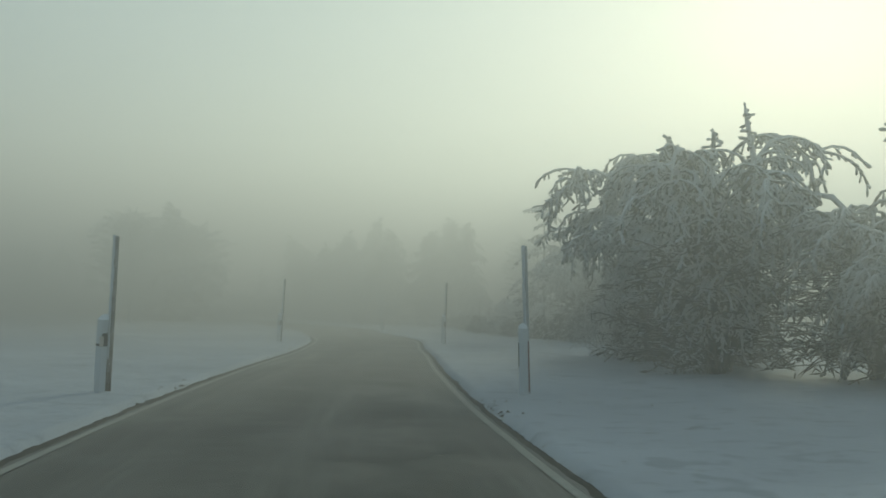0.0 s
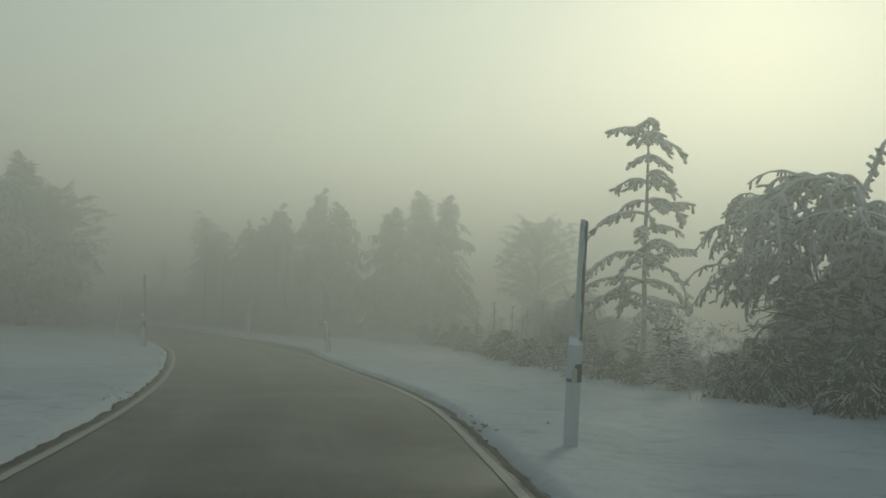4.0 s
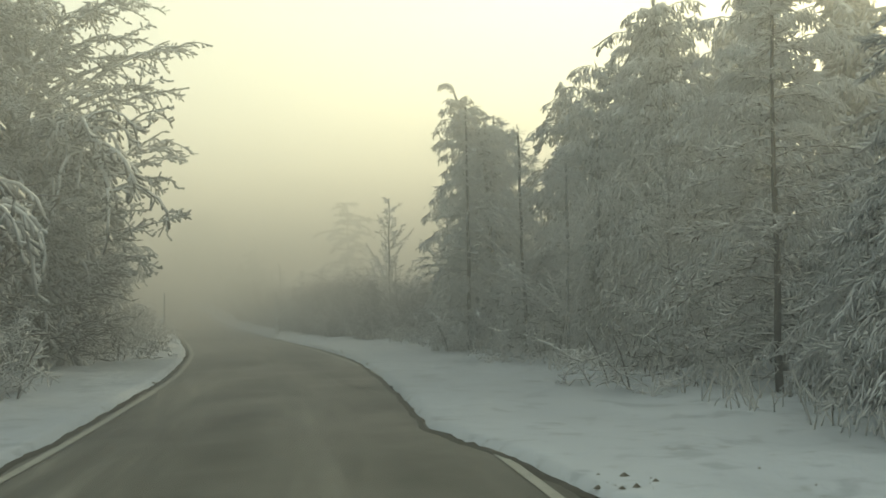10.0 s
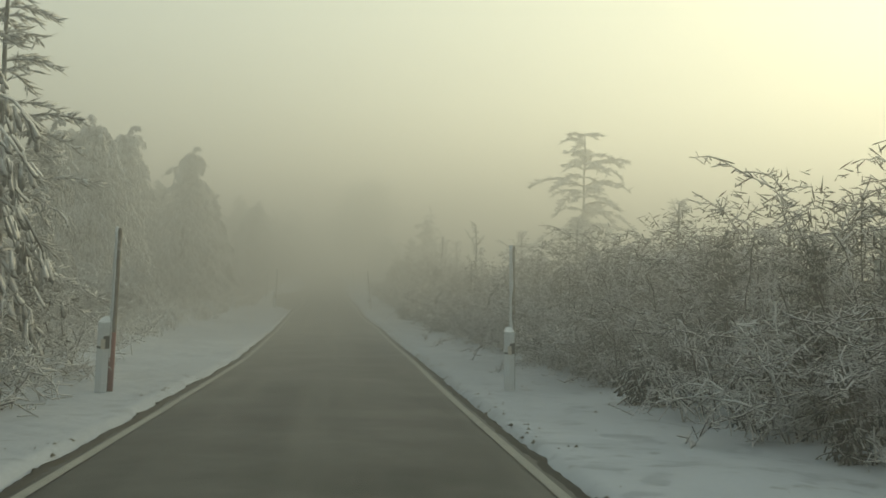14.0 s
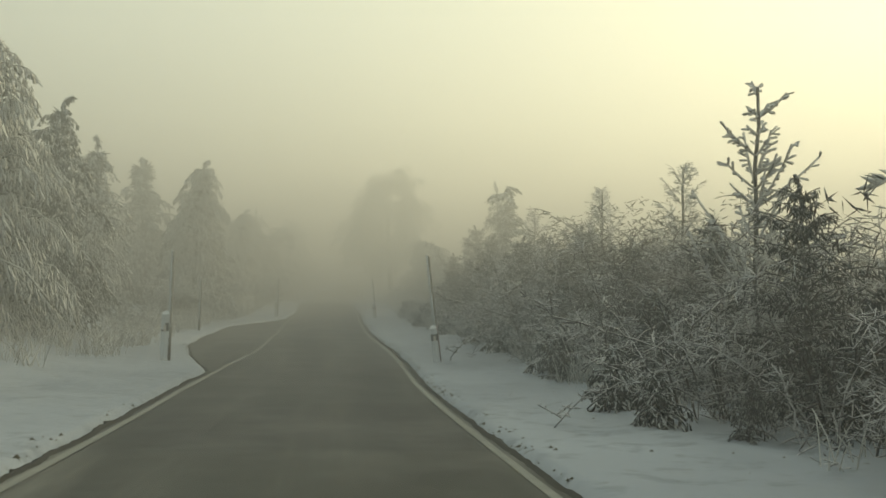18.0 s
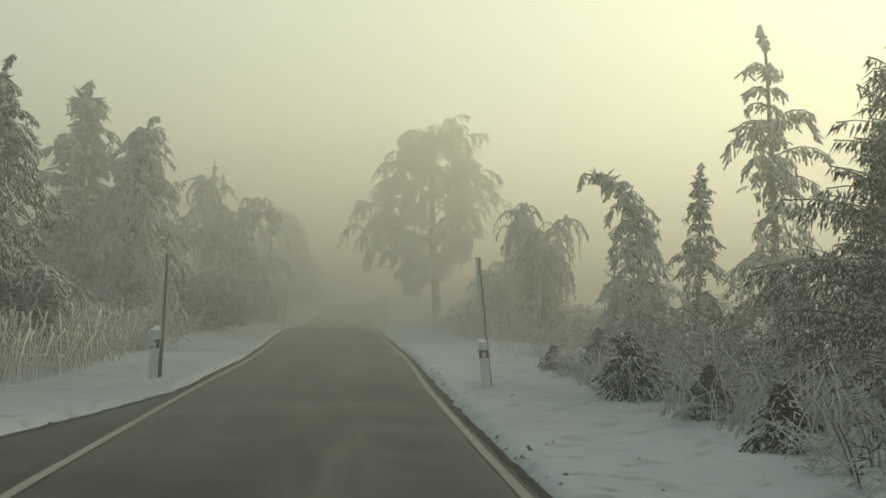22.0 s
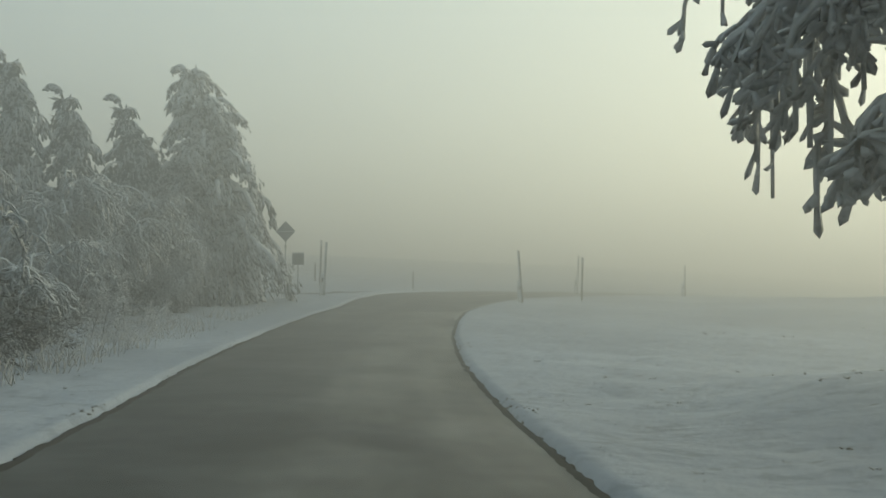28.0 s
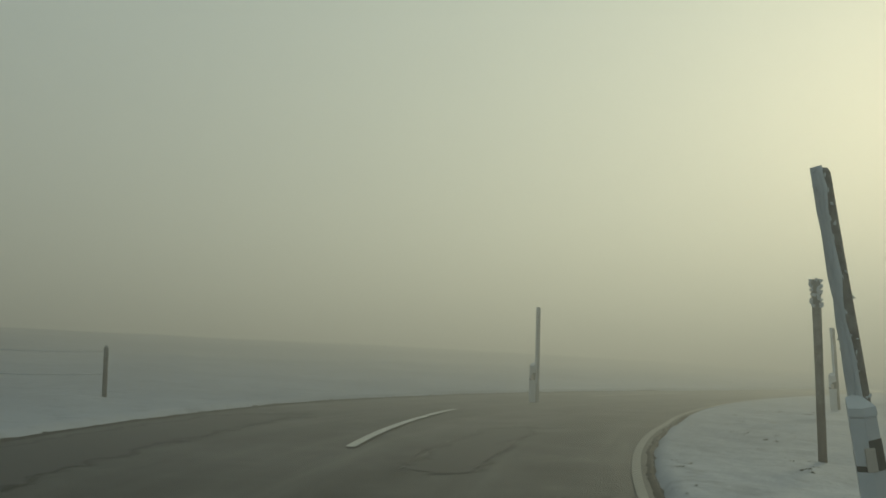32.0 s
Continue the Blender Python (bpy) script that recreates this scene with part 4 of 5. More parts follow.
KINDS = {
    "spruce_a": make_kind(rimed_spruce(11, 8, 2.7, droop=2.0), BARK, SPRUCE),
    "spruce_b": make_kind(rimed_spruce(23, 8, 2.2, whorl=0.38, droop=2.4, tip=0.9, hook=0.30, thick=0.046, twig=0.30, bunch=22, down=0.7), BARK, SPRUCE),
    "spruce_c": make_kind(rimed_spruce(37, 8, 3.0, whorl=0.38, droop=2.2, tip=0.8, bunch=18, thick=0.046, twig=0.30, hook=0.15, full=0.62, down=0.5), BARK, SPRUCE),
    "spruce_fine": make_kind(rimed_spruce(31, 8, 2.9, whorl=0.34, droop=2.2, tip=0.7, thick=0.032, twig=0.22, bunch=36, hook=0.1, full=0.66), BARK, SPRUCE),
    "curtain": make_kind(rimed_spruce(163, 8, 2.5, whorl=0.34, droop=1.9, tip=0.9, thick=0.034, twig=0.26, bunch=26, hook=0.2, full=0.55, down=0.5), BARK, CURTAIN),
    "curtain_b": make_kind(rimed_spruce(167, 5, 2.3, whorl=0.30, droop=1.9, tip=0.9, thick=0.020, twig=0.16, bunch=40, hook=0.4, full=0.45), BARK, CURTAIN),
    "feather": make_kind(rimed_spruce(165, 8, 2.7, whorl=0.36, droop=1.6, tip=0.9, thick=0.020, twig=0.19, bunch=50, hook=0.2, full=0.5), BARK, CURTAIN),
    "feather_slim": make_kind(rimed_spruce(177, 8, 1.9, whorl=0.34, droop=1.8, tip=1.0, thick=0.020, twig=0.19, bunch=52, hook=0.3, full=0.55), BARK, CURTAIN),
    "veil": make_kind(rimed_spruce(171, 8, 2.75, whorl=0.36, droop=2.5, tip=1.0, thick=0.040, twig=0.24, bunch=40, hook=0.35, full=0.60, down=0.6, lobe=2.0), BARK, SPRUCE),
    "spruce_far": make_kind(rimed_spruce(41, 8, 2.9, droop=1.7, tip=0.7, whorl=0.45, bunch=12, thick=0.07, twig=0.45, blunt=False), BARK, SPRUCE_SOFT),
    "spruce_bent": make_kind(rimed_spruce(43, 5, 1.5, whorl=0.26, droop=2.5, tip=0.9, thick=0.024, twig=0.17, hook=1.45, bunch=30, clear=0.08, full=0.85), BARK, CURTAIN),
    "spruce_thin": make_kind(rimed_spruce(47, 5, 0.95, whorl=0.30, droop=2.2, tip=0.1, thick=0.026, twig=0.19, bunch=28, clear=0.2, gaps=0.2), BARK, SPRUCE),
    "spruce_dark": make_kind(rimed_spruce(53, 4.5, 1.9, whorl=0.25, droop=0.8, tip=0.2, thick=0.017, twig=0.17, bunch=27, blunt=False, full=0.6), BARK, SPRUCE_DARK),
    "young": make_kind(rimed_spruce(61, 1.6, 0.85, whorl=0.15, droop=1.0, tip=0.2, thick=0.019, twig=0.17, bunch=7.5, low=0.04), BARK, SPRUCE_DARK),
    "young_b": make_kind(rimed_spruce(67, 1.6, 1.0, whorl=0.17, droop=1.3, tip=0.4, thick=0.036, twig=0.24, bunch=6.5, low=0.04), BARK, YOUNG),
    "young_star": make_kind(bare_conifer(223, 1.4, 0.62, rise=0.42, droop=0.75, whorl=0.17, thick=0.026, start=0.07, side_twigs=17, trunk_r=0.026, hang=0.15, twig=0.15, blunt=True, uneven=0.3, whorls=(5, 8)), BARK, YOUNG),
    "young_star_b": make_kind(bare_conifer(227, 1.3, 0.70, rise=0.30, droop=1.2, whorl=0.15, thick=0.028, start=0.05, side_twigs=16, trunk_r=0.026, hang=0.35, twig=0.16, blunt=True, uneven=0.35, whorls=(5, 8)), BARK, YOUNG),
    "larch": make_kind(bare_conifer(71, 6, 2.3, rise=0.8, droop=-0.3, whorl=0.30, side_twigs=10, thick=0.036, twig=0.17, blunt=True, uneven=0.6), BARK, TWIGS),
    "larch_tall": make_kind(bare_conifer(73, 9, 2.6, rise=0.15, droop=0.9, start=0.12, side_twigs=26, trunk_r=0.09, whorl=0.3, hang=0.4, thick=0.03, twig=0.3), BARK, TWIGS),
    "sapling": make_kind(bare_conifer(79, 3, 0.55, rise=0.9, whorl=0.17, thick=0.024, side_twigs=16, twig=0.10, trunk_r=0.03, blunt=True), BARK, TWIGS),
    "frost_tree": make_kind(bare_conifer(173, 5, 2.0, rise=0.85, droop=0.1, whorl=0.22, thick=0.013, side_twigs=26, twig=0.18, trunk_r=0.04, blunt=True, uneven=0.5), BARK, TWIGS),
    "fan_tree": make_kind(bare_conifer(83, 10, 6.2, rise=0.35, droop=1.2, whorl=0.36, thick=0.06, start=0.3, side_twigs=20, trunk_r=0.13, hang=0.4, twig=0.35), BARK, TWIGS),
    "open_spruce": make_kind(bare_conifer(91, 8, 2.0, rise=0.25, droop=1.5, whorl=0.42, thick=0.072, start=0.20, side_twigs=13, trunk_r=0.10, hang=1.1, twig=0.28, blunt=True, uneven=0.75, taper=0.45, whorls=(3, 6)), BARK, SPRUCE),
    "spruce_ghost": make_kind(rimed_spruce(59, 8, 1.4, whorl=0.40, droop=2.2, tip=0.1, thick=0.032, twig=0.24, bunch=34, clear=0.16, full=0.45, gaps=0.42), BARK, SPRUCE),
    "weeping": make_kind(bowed_tree(97, 5, 2.3, stems=8, strands=44, first=0.15), INNER, SPRUCE, "inner_growth", "crown", "stem"),
    "weeping_b": make_kind(bowed_tree(101, 5, 2.0, stems=6, strands=44, stubs=2, first=0.15), INNER, CURTAIN, "inner_growth", "crown", "stem"),
    "dome": make_kind(bowed_tree(103, 4.5, 2.5, stems=8, strands=44, stubs=1, first=0.14), INNER, CURTAIN, "inner_growth", "crown", "stem"),
    "bush_a": make_kind(thicket_bush(107, 3.4, 1.2, rods=0), INNER, THICKET, "stem", "foliage"),
    "bush_b": make_kind(thicket_bush(109, 3.2, 1.35, bow=1.2, rods=0), INNER, THICKET, "stem", "foliage"),
    "bush_c": make_kind(thicket_bush(113, 3.4, 1.1, stems=18, bow=0.3, rods=1), INNER, THICKET, "stem", "foliage"),
    "bush_tall": make_kind(thicket_bush(157, 4.1, 1.5, stems=26, fan=15, bow=1.0, rods=0, sprigs=11), INNER, THICKET, "stem", "foliage"),
    "bush_back": make_kind(thicket_bush(151, 3.4, 1.5, stems=15, fan=10, thick=0.012, twig=0.16, sprigs=6, rods=1), INNER, THICKET, "stem", "foliage"),
    "frost_bush": make_kind(thicket_bush(127, 2.0, 1.1, stems=15, fan=9, bow=1.5, rods=0, sprigs=5), BARK, TWIGS, "stem", "foliage"),
    "frost_bush_b": make_kind(thicket_bush(131, 2.0, 1.0, stems=14, fan=9, bow=0.9, rods=1, sprigs=5), BARK, TWIGS, "stem", "foliage"),
    "beech": make_kind(great_beech(137, 14, 5.4, limbs=38, thick=0.046, forks=(9, 8, 0), ends=6, twig=0.25, blunt=True, first=0.24, lop=radians(heading(250) - 24)), BEECH_BARK, CURTAIN),
    "bowed": make_kind(bowed_tree(211, 5, 1.9, stems=3, strands=60, fingers=14, stubs=3, inside=120, first=0.36), INNER, CURTAIN, "inner_growth", "crown", "stem"),
    "hoop": make_kind(bowed_tree(307, 5, 1.2, stems=9, strands=42, fingers=15, stubs=2, inside=140, first=0.42, knee=0.62, drop=1.35), INNER, CURTAIN, "inner_growth", "crown", "stem"),
    "round_tree": make_kind(broad_tree(139, 11, 4.6), BEECH_BARK, CURTAIN),
}
BASE = {kind: max(v.co.z for v in made[1].vertices) for kind, made in KINDS.items()}
LABELS = {
    "spruce": ("rime-laden spruce with hanging white branches beside the road", "spruce"),
    "far_spruce": ("grey rimed spruce standing back in the fog", "spruce"),
    "dark_spruce": ("dense dark young spruce dusted with rime", "spruce"),
    "young_spruce": ("knee-high young spruce crusted with rime on snow", "young spruce"),
    "larch": ("bare larch with rising rimed branches in a thicket", "larch"),
    "sapling": ("thin leaning sapling furred with white rime", "sapling"),
    "weeping_tree": ("small tree bowed into a dome by thick rime", "tree"),
    "bush": ("tangled brown bush with frosted twigs at the verge", "bush"),
    "frosted_bush": ("white frosted shrub with bowed twigs on snow", "bush"),
    "beech": ("tall rimed beech with hanging twigs on a snowy mound", "beech"),
    "round_tree": ("broad rounded tree faint in the fog", "tree"),
    "bent_spruce": ("slender spruce bowed over at the tip by rime", "spruce"),
    "open_spruce": ("sparse spruce with a clear trunk and rimed clumps", "spruce"),
}


def stand(name, kind, s, n, h, group="", turn=None, lean=(0, 0), stretch=1.0):
    label, category = LABELS[name]
    size = h / BASE[kind]
    if "bush" in kind:                     # twigs keep their true size
        size = min(size, 1.12)
    return plant(name, KINDS[kind], s, n, size, label, category, group, turn, lean, stretch)


# ---- first bend, right-hand side
stand("weeping_tree", "weeping", 19.6, -7.2, 5.6, turn=200)
stand("weeping_tree", "dome", 17.4, -9.4, 4.6, turn=140)
stand("weeping_tree", "bowed", 24.6, -7.1, 5.1, turn=heading(24.5))
stand("weeping_tree", "bowed", 23.2, -7.8, 5.6, turn=heading(23) - 70)
stand("weeping_tree", "weeping_b", 26.6, -7.4, 3.0, turn=230)
stand("dark_spruce", "spruce_dark", 20.3, -6.9, 3.0)
stand("dark_spruce", "spruce_dark", 22.0, -8.2, 3.2)
stand("weeping_tree", "dome", 14.0, -9.5, 3.6, turn=60)
stand("frosted_bush", "frost_bush", 26.5, -7.3, 2.2)
stand("frosted_bush", "frost_bush_b", 29.0, -8.3, 1.9)
stand("frosted_bush", "frost_bush", 31.5, -9.0, 1.8)
stand("weeping_tree", "dome", 42.0, -9.6, 4.6, turn=300)
stand("weeping_tree", "weeping_b", 46.0, -11.2, 4.2, turn=10)
stand("weeping_tree", "weeping", 36.8, -11.8, 5.6, turn=190)
stand("frosted_bush", "frost_bush", 37.0, -9.4, 1.6)
stand("frosted_bush", "frost_bush", 39.5, -10.6, 1.8)
stand("open_spruce", "open_spruce", 53.2, -10.6, 7.3, turn=80)
stand("weeping_tree", "dome", 61.0, -11.6, 2.6, turn=140)
stand("weeping_tree", "weeping_b", 59.8, -12.4, 2.5, turn=40)
rng = np.random.RandomState(5)
front = table([(38, -7.4), (46, -6.9), (53, -6.9), (56, -7.2), (61, -8.4), (69, -9.2), (74, -9.6)])
for i in range(84):
    s = 38 + 34 * (i + rng.rand()) / 84
    back = 0.2 + (0.5 + 4.0 * rng.rand()) * (0, 0.35, 0.65, 1.0)[i % 4]
    stand("young_spruce", ("young_star", "young_b", "young_b", "young_star_b", "young_b")[int(rng.randint(0, 5))], s, front(s) - back, rng.uniform(0.5, 0.95) + 0.3 * rng.rand() ** 2 + 0.2 * (s < 57) * rng.rand(), "young spruces in the clearing", lean=(rng.normal(0, 6), rng.normal(0, 6)), stretch=rng.uniform(0.8, 1.05))
for s, n, h in ((62.0, -10.0, 1.9), (61.2, -10.9, 1.8), (58.5, -9.0, 1.5), (66.0, -10.2, 1.6), (62.8, -9.6, 2.0), (60.2, -10.4, 2.1), (60.6, -10.0, 1.7)):
    stand("sapling", "sapling", s, n, h, "saplings in the clearing")

for i in range(16):
    s = 42 + 30 * (i + rng.rand()) / 16
    stand("frosted_bush", "frost_bush" if i % 2 else "frost_bush_b", s, -10.5 - 3.5 * rng.rand(), rng.uniform(1.3, 2.1), "shrubs behind the clearing")

# ---- left-hand wood in the second bend
stand("far_spruce", "spruce_far", 97.5, 7.2, 11.6, stretch=0.95)
stand("round_tree", "round_tree", 96.0, 5.5, 9.4, turn=150)
stand("spruce", "spruce_c", 92.0, 8.4, 9.4)
stand("weeping_tree", "weeping", 96.5, 5.5, 6.4, turn=75)
stand("weeping_tree", "weeping_b", 91.0, 6.3, 6.0, turn=15)
stand("weeping_tree", "weeping", 87.0, 7.6, 5.6, turn=200)
stand("round_tree", "round_tree", 86.0, 12.0, 9.5, turn=100)
stand("far_spruce", "spruce_far", 102, 9.5, 10.0)
stand("spruce", "spruce_c", 103.5, 6.0, 7.0)
stand("weeping_tree", "dome", 101.0, 5.5, 3.8)
stand("spruce", "curtain", 108.0, 6.2, 5.6)
stand("spruce", "spruce_c", 111.5, 7.4, 7.5)
stand("spruce", "curtain", 113.5, 7.4, 6.6)
stand("spruce", "spruce_fine", 117.0, 6.4, 7.4)
stand("spruce", "spruce_c", 122.4, 6.4, 7.8)
stand("larch", "larch_tall", 124.2, 5.5, 7.2, turn=35)
stand("larch", "larch_tall", 119.6, 6.0, 6.6, turn=215)
stand("weeping_tree", "weeping_b", 126.0, 7.6, 4.0, turn=310)
for s, n, h in ((84, 5.2, 2.2), (88, 4.9, 2.4), (99, 4.1, 2.0), (105, 4.2, 2.2), (110, 4.3, 2.4), (115.5, 4.2, 2.3), (119, 4.5, 2.0), (123, 4.9, 2.1), (127, 6.0, 1.9)):
    stand("frosted_bush", "frost_bush" if int(s) % 2 else "frost_bush_b", s, n, h)

# ---- right-hand wood in the second bend
for kind, s, n, h in (("spruce_far", 87.5, -18, 9.3), ("spruce_far", 90.0, -15.5, 8.6), ("spruce_far", 93.7, -20, 10.4), ("spruce_far", 92.9, -13.1, 8.9), ("spruce_b", 97.4, -12.9, 10.5),
                      ("spruce_far", 101, -15, 9.0), ("spruce_far", 99, -20, 9.5), ("spruce_c", 96.3, -9.6, 9.0), ("spruce_a", 101.5, -9.5, 8.2), ("spruce_far", 106, -13, 8.6), ("spruce_far", 103.0, -24, 9.0), ("spruce_far", 90.0, -11.0, 7.0)):
    stand("far_spruce", kind, s, n, h, "spruces of the roadside wood")
stand("spruce", "feather_slim", 105.7, -7.8, 8.9, turn=heading(106))
stand("spruce", "feather", 108.0, -9.6, 8.0)
stand("larch", "larch_tall", 96.7, -4.7, 6.2)
stand("spruce", "feather", 97.6, -5.6, 6.2)
stand("larch", "larch_tall", 100.4, -6.6, 6.8, turn=100)
stand("larch", "larch_tall", 84.1, -5.6, 5.3, turn=10)
stand("spruce", "feather", 86.5, -7.0, 6.4)
stand("spruce", "curtain_b", 82.0, -7.0, 4.6)
stand("spruce", "feather", 94.0, -7.0, 7.0)
stand("spruce", "feather", 90.5, -7.2, 7.2)
stand("sapling", "frost_tree", 104.0, -6.2, 4.6)
for s, n, h in ((77.0, -6.4, 1.9), (78.0, -7.2, 2.2), (79.2, -8.0, 2.2), (80.6, -6.9, 2.2), (78.4, -5.4, 2.3), (79.8, -4.6, 3.0), (80.5, -6.0, 3.0), (82.5, -5.2, 2.4), (76.0, -7.6, 1.3), (85.5, -4.9, 2.0), (88.5, -5.4, 2.6), (91.5, -4.9, 2.2), (94, -4.9, 2.4), (96, -4.6, 1.8), (102, -5.2, 2.0), (74, -8.6, 1.2), (71.5, -8.8, 1.1), (81.5, -7.5, 2.6)):
    if h > 2.3:
        stand("spruce", "curtain_b", s, n - 0.6, h)
    else:
        stand("frosted_bush", "frost_bush" if int(s * 2) % 2 else "frost_bush_b", s, n, h)
stand("larch", "larch_tall", 80.8, -5.4, 4.9, turn=70)
for s, n, h in ((90.2, -4.9, 4.2), (93.4, -5.1, 5.0), (97.0, -5.0, 4.0), (86.6, -5.3, 3.6)):
    stand("sapling", "frost_tree", s, n, h, "saplings before the roadside wood")
stand("round_tree", "round_tree", 85.0, -23.7, 8.2)

# ---- thicket along the right-hand side of the straight
rng = np.random.RandomState(9)
for i in range(76):
    s = 107.5 + 96 * (i + rng.rand()) / 76
    n = -4.95 - 0.6 * rng.rand() - (0 if i % 2 else 1.9 * rng.rand() + 0.8) 
    h = (2.6 if s < 140 else 3.3) * rng.uniform(0.75, 1.12)
    if s > 184:
        h *= 0.45
        n -= 0.8
    stand("bush", ("bush_a", "bush_b", "bush_c", "bush_a", "frost_bush_b")[int(rng.randint(0, 5))], s, n, h, "bushes of the roadside thicket")
for i in range(40):
    s = 110 + 82 * (i + rng.rand()) / 40
    stand("bush", "bush_back", s, -6.9 - 3.5 * rng.rand(), rng.uniform(2.4, 3.5), "bushes of the roadside thicket")
for i in range(10):
    s = 111 + 66 * (i + rng.rand()) / 16
    stand("sapling", "sapling", s, -6.0 - 3.0 * rng.rand(), rng.uniform(2.0, 2.9), "saplings of the thicket", lean=(rng.normal(0, 2), rng.normal(0, 2)))
for i in range(15):
    s = 162 + 27 * (i + rng.rand()) / 15
    stand("bush", "bush_tall", s, -5.9 - 1.0 * rng.rand(), rng.uniform(2.9, 3.35) - (0.5 if s > 177 else 0), "bushes of the roadside thicket")
for i in range(10):
    s = 114 + 22 * (i + rng.rand()) / 10
    stand("bush", "bush_tall", s, -5.8 - 0.9 * rng.rand(), rng.uniform(2.7, 3.2), "bushes of the roadside thicket")
stand("larch", "larch", 114.3, -6.4, 5.9, turn=60)
stand("frosted_bush", "frost_bush", 108.6, -6.7, 2.2)
stand("larch", "fan_tree", 160.3, -13.1, 10.2, turn=15)
stand("larch", "larch", 152.0, -6.1, 4.7, turn=150)
stand("larch", "larch", 158.3, -5.2, 4.3, turn=33)
for s, n, h in ((166.0, -6.9, 4.2), (172.5, -7.2, 4.4), (180.0, -7.0, 4.3), (145.0, -6.8, 4.0), (137.0, -6.9, 3.9), (128.5, -7.0, 3.7)):
    stand("sapling", "frost_tree", s, n, h)
for s, n, h in ((111.5, -5.6, 2.3), (117.5, -5.3, 2.0), (126.5, -5.6, 2.3), (134.5, -5.2, 1.9), (143.5, -5.4, 2.1), (151, -5.4, 2.4), (159.5, -5.6, 2.6), (166.5, -5.1, 2.3), (169, -6.1, 3.0), (175, -5.0, 2.6), (181, -6.0, 3.4), (187, -6.2, 2.8), (191, -7.0, 2.4), (122, -6.0, 2.4), (131, -5.4, 2.0), (139, -6.0, 2.6), (147, -5.6, 2.2), (156, -5.3, 2.7), (163, -5.4, 2.4), (172, -5.2, 3.0), (178, -5.4, 2.8), (184, -5.2, 2.4)):
    stand("dark_spruce", "spruce_dark", s, n + 0.5, h)
stand("dark_spruce", "spruce_dark", 193.2, -8.1, 5.3, stretch=1.15)
stand("open_spruce", "open_spruce", 191.0, -7.8, 6.3, turn=40)
for s, n, h in ((182.2, -4.9, 2.5), (186.2, -5.0, 2.7), (190.2, -5.3, 2.8)):
    stand("dark_spruce", "spruce_dark", s, n, h)
stand("dark_spruce", "spruce_dark", 196.8, -7.4, 4.9)
stand("dark_spruce", "spruce_dark", 194.6, -5.9, 3.4)
stand("dark_spruce", "spruce_dark", 199.0, -8.6, 4.6)
stand("open_spruce", "spruce_ghost", 207.4, -10.1, 8.4)
stand("bent_spruce", "spruce_bent", 206.6, -6.5, 4.3, turn=heading(206) + 8)
stand("bent_spruce", "spruce_thin", 206.8, -7.9, 4.7)
stand("sapling", "sapling", 212.5, -7.6, 3.4)
stand("weeping_tree", "hoop", 220.1, -7.1, 3.1, turn=heading(220) + 30, stretch=1.62)
stand("sapling", "larch", 226.0, -7.4, 5.2)
stand("weeping_tree", "dome", 229.0, -7.6, 3.6)
stand("weeping_tree", "weeping", 233.0, -8.4, 3.8, turn=80)
rng = np.random.RandomState(15)
for i in range(36):
    s = 198 + 33 * (i + rng.rand()) / 36
    stand("frosted_bush", ("frost_bush", "frost_bush_b")[i % 2], s, -5.3 - 3.6 * rng.rand(), rng.uniform(0.5, 1.25) + 0.7 * smooth(214, 222, s), "low shrubs along the verge")

rng = np.random.RandomState(25)
for i in range(44):
    s = 108 + 96 * (i + rng.rand()) / 44
    stand("young_spruce", "young_b" if i % 3 else "young", s, (-3.9 if s < 150 else -3.5) - 0.9 * rng.rand(), rng.uniform(0.45, 1.05), "young spruces at the foot of the thicket", lean=(rng.normal(0, 6), rng.normal(0, 6)))
for i in range(30):
    s = 109 + 84 * (i + rng.rand()) / 30
    stand("young_spruce", "spruce_dark" if i % 2 else "young", s, (-4.7 if s < 150 else -4.3) - 1.0 * rng.rand(), rng.uniform(1.0, 1.6), "young spruces at the foot of the thicket", lean=(rng.normal(0, 7), rng.normal(0, 7)))

for i in range(26):
    s = 160 + 42 * (i + rng.rand()) / 26
    stand("frosted_bush", "frost_bush" if i % 2 else "frost_bush_b", s, -4.0 - 0.7 * rng.rand(), rng.uniform(0.45, 0.95), "low shrubs along the verge")

# ---- left-hand side of the straight
for kind, s, n, h, lean in (("curtain", 138, 9.0, 6.0, 0), ("curtain", 150.5, 10.5, 8.0, 6), ("curtain", 157.0, 10.8, 8.6, 0), ("curtain", 168.0, 9.2, 8.9, 0), ("curtain", 172.5, 8.6, 7.6, 0), ("spruce_fine", 176.5, 8.4, 6.6, 0), ("spruce_far", 163, 14, 9.0, 0), ("spruce_far", 180, 13.5, 9.2, 0),
                            ("curtain", 195.4, 6.8, 7.3, 0), ("spruce_c", 199.0, 7.6, 6.2, 0), ("spruce_a", 187.0, 9.5, 7.0, 0), ("spruce_fine", 205.0, 7.4, 5.6, 0), ("curtain", 215.2, 6.7, 6.3, 0), ("spruce_fine", 219.5, 7.0, 5.6, 0), ("spruce_far", 224, 10.5, 9.0, 0), ("spruce_far", 209, 12, 9.0, 0),
                            ("spruce_far", 231, 9.5, 8.0, 0), ("spruce_far", 192, 14, 8.5, 0), ("spruce_far", 146, 15, 8.0, 0), ("spruce_far", 237.5, 11.5, 8.5, 0)):
    stand("spruce" if n < 10 else "far_spruce", kind, s, n, h, "spruces on the far verge", lean=(0, lean), stretch=1.04)
stand("spruce", "weeping", 237.1, 6.4, 5.3, turn=25, stretch=1.62)
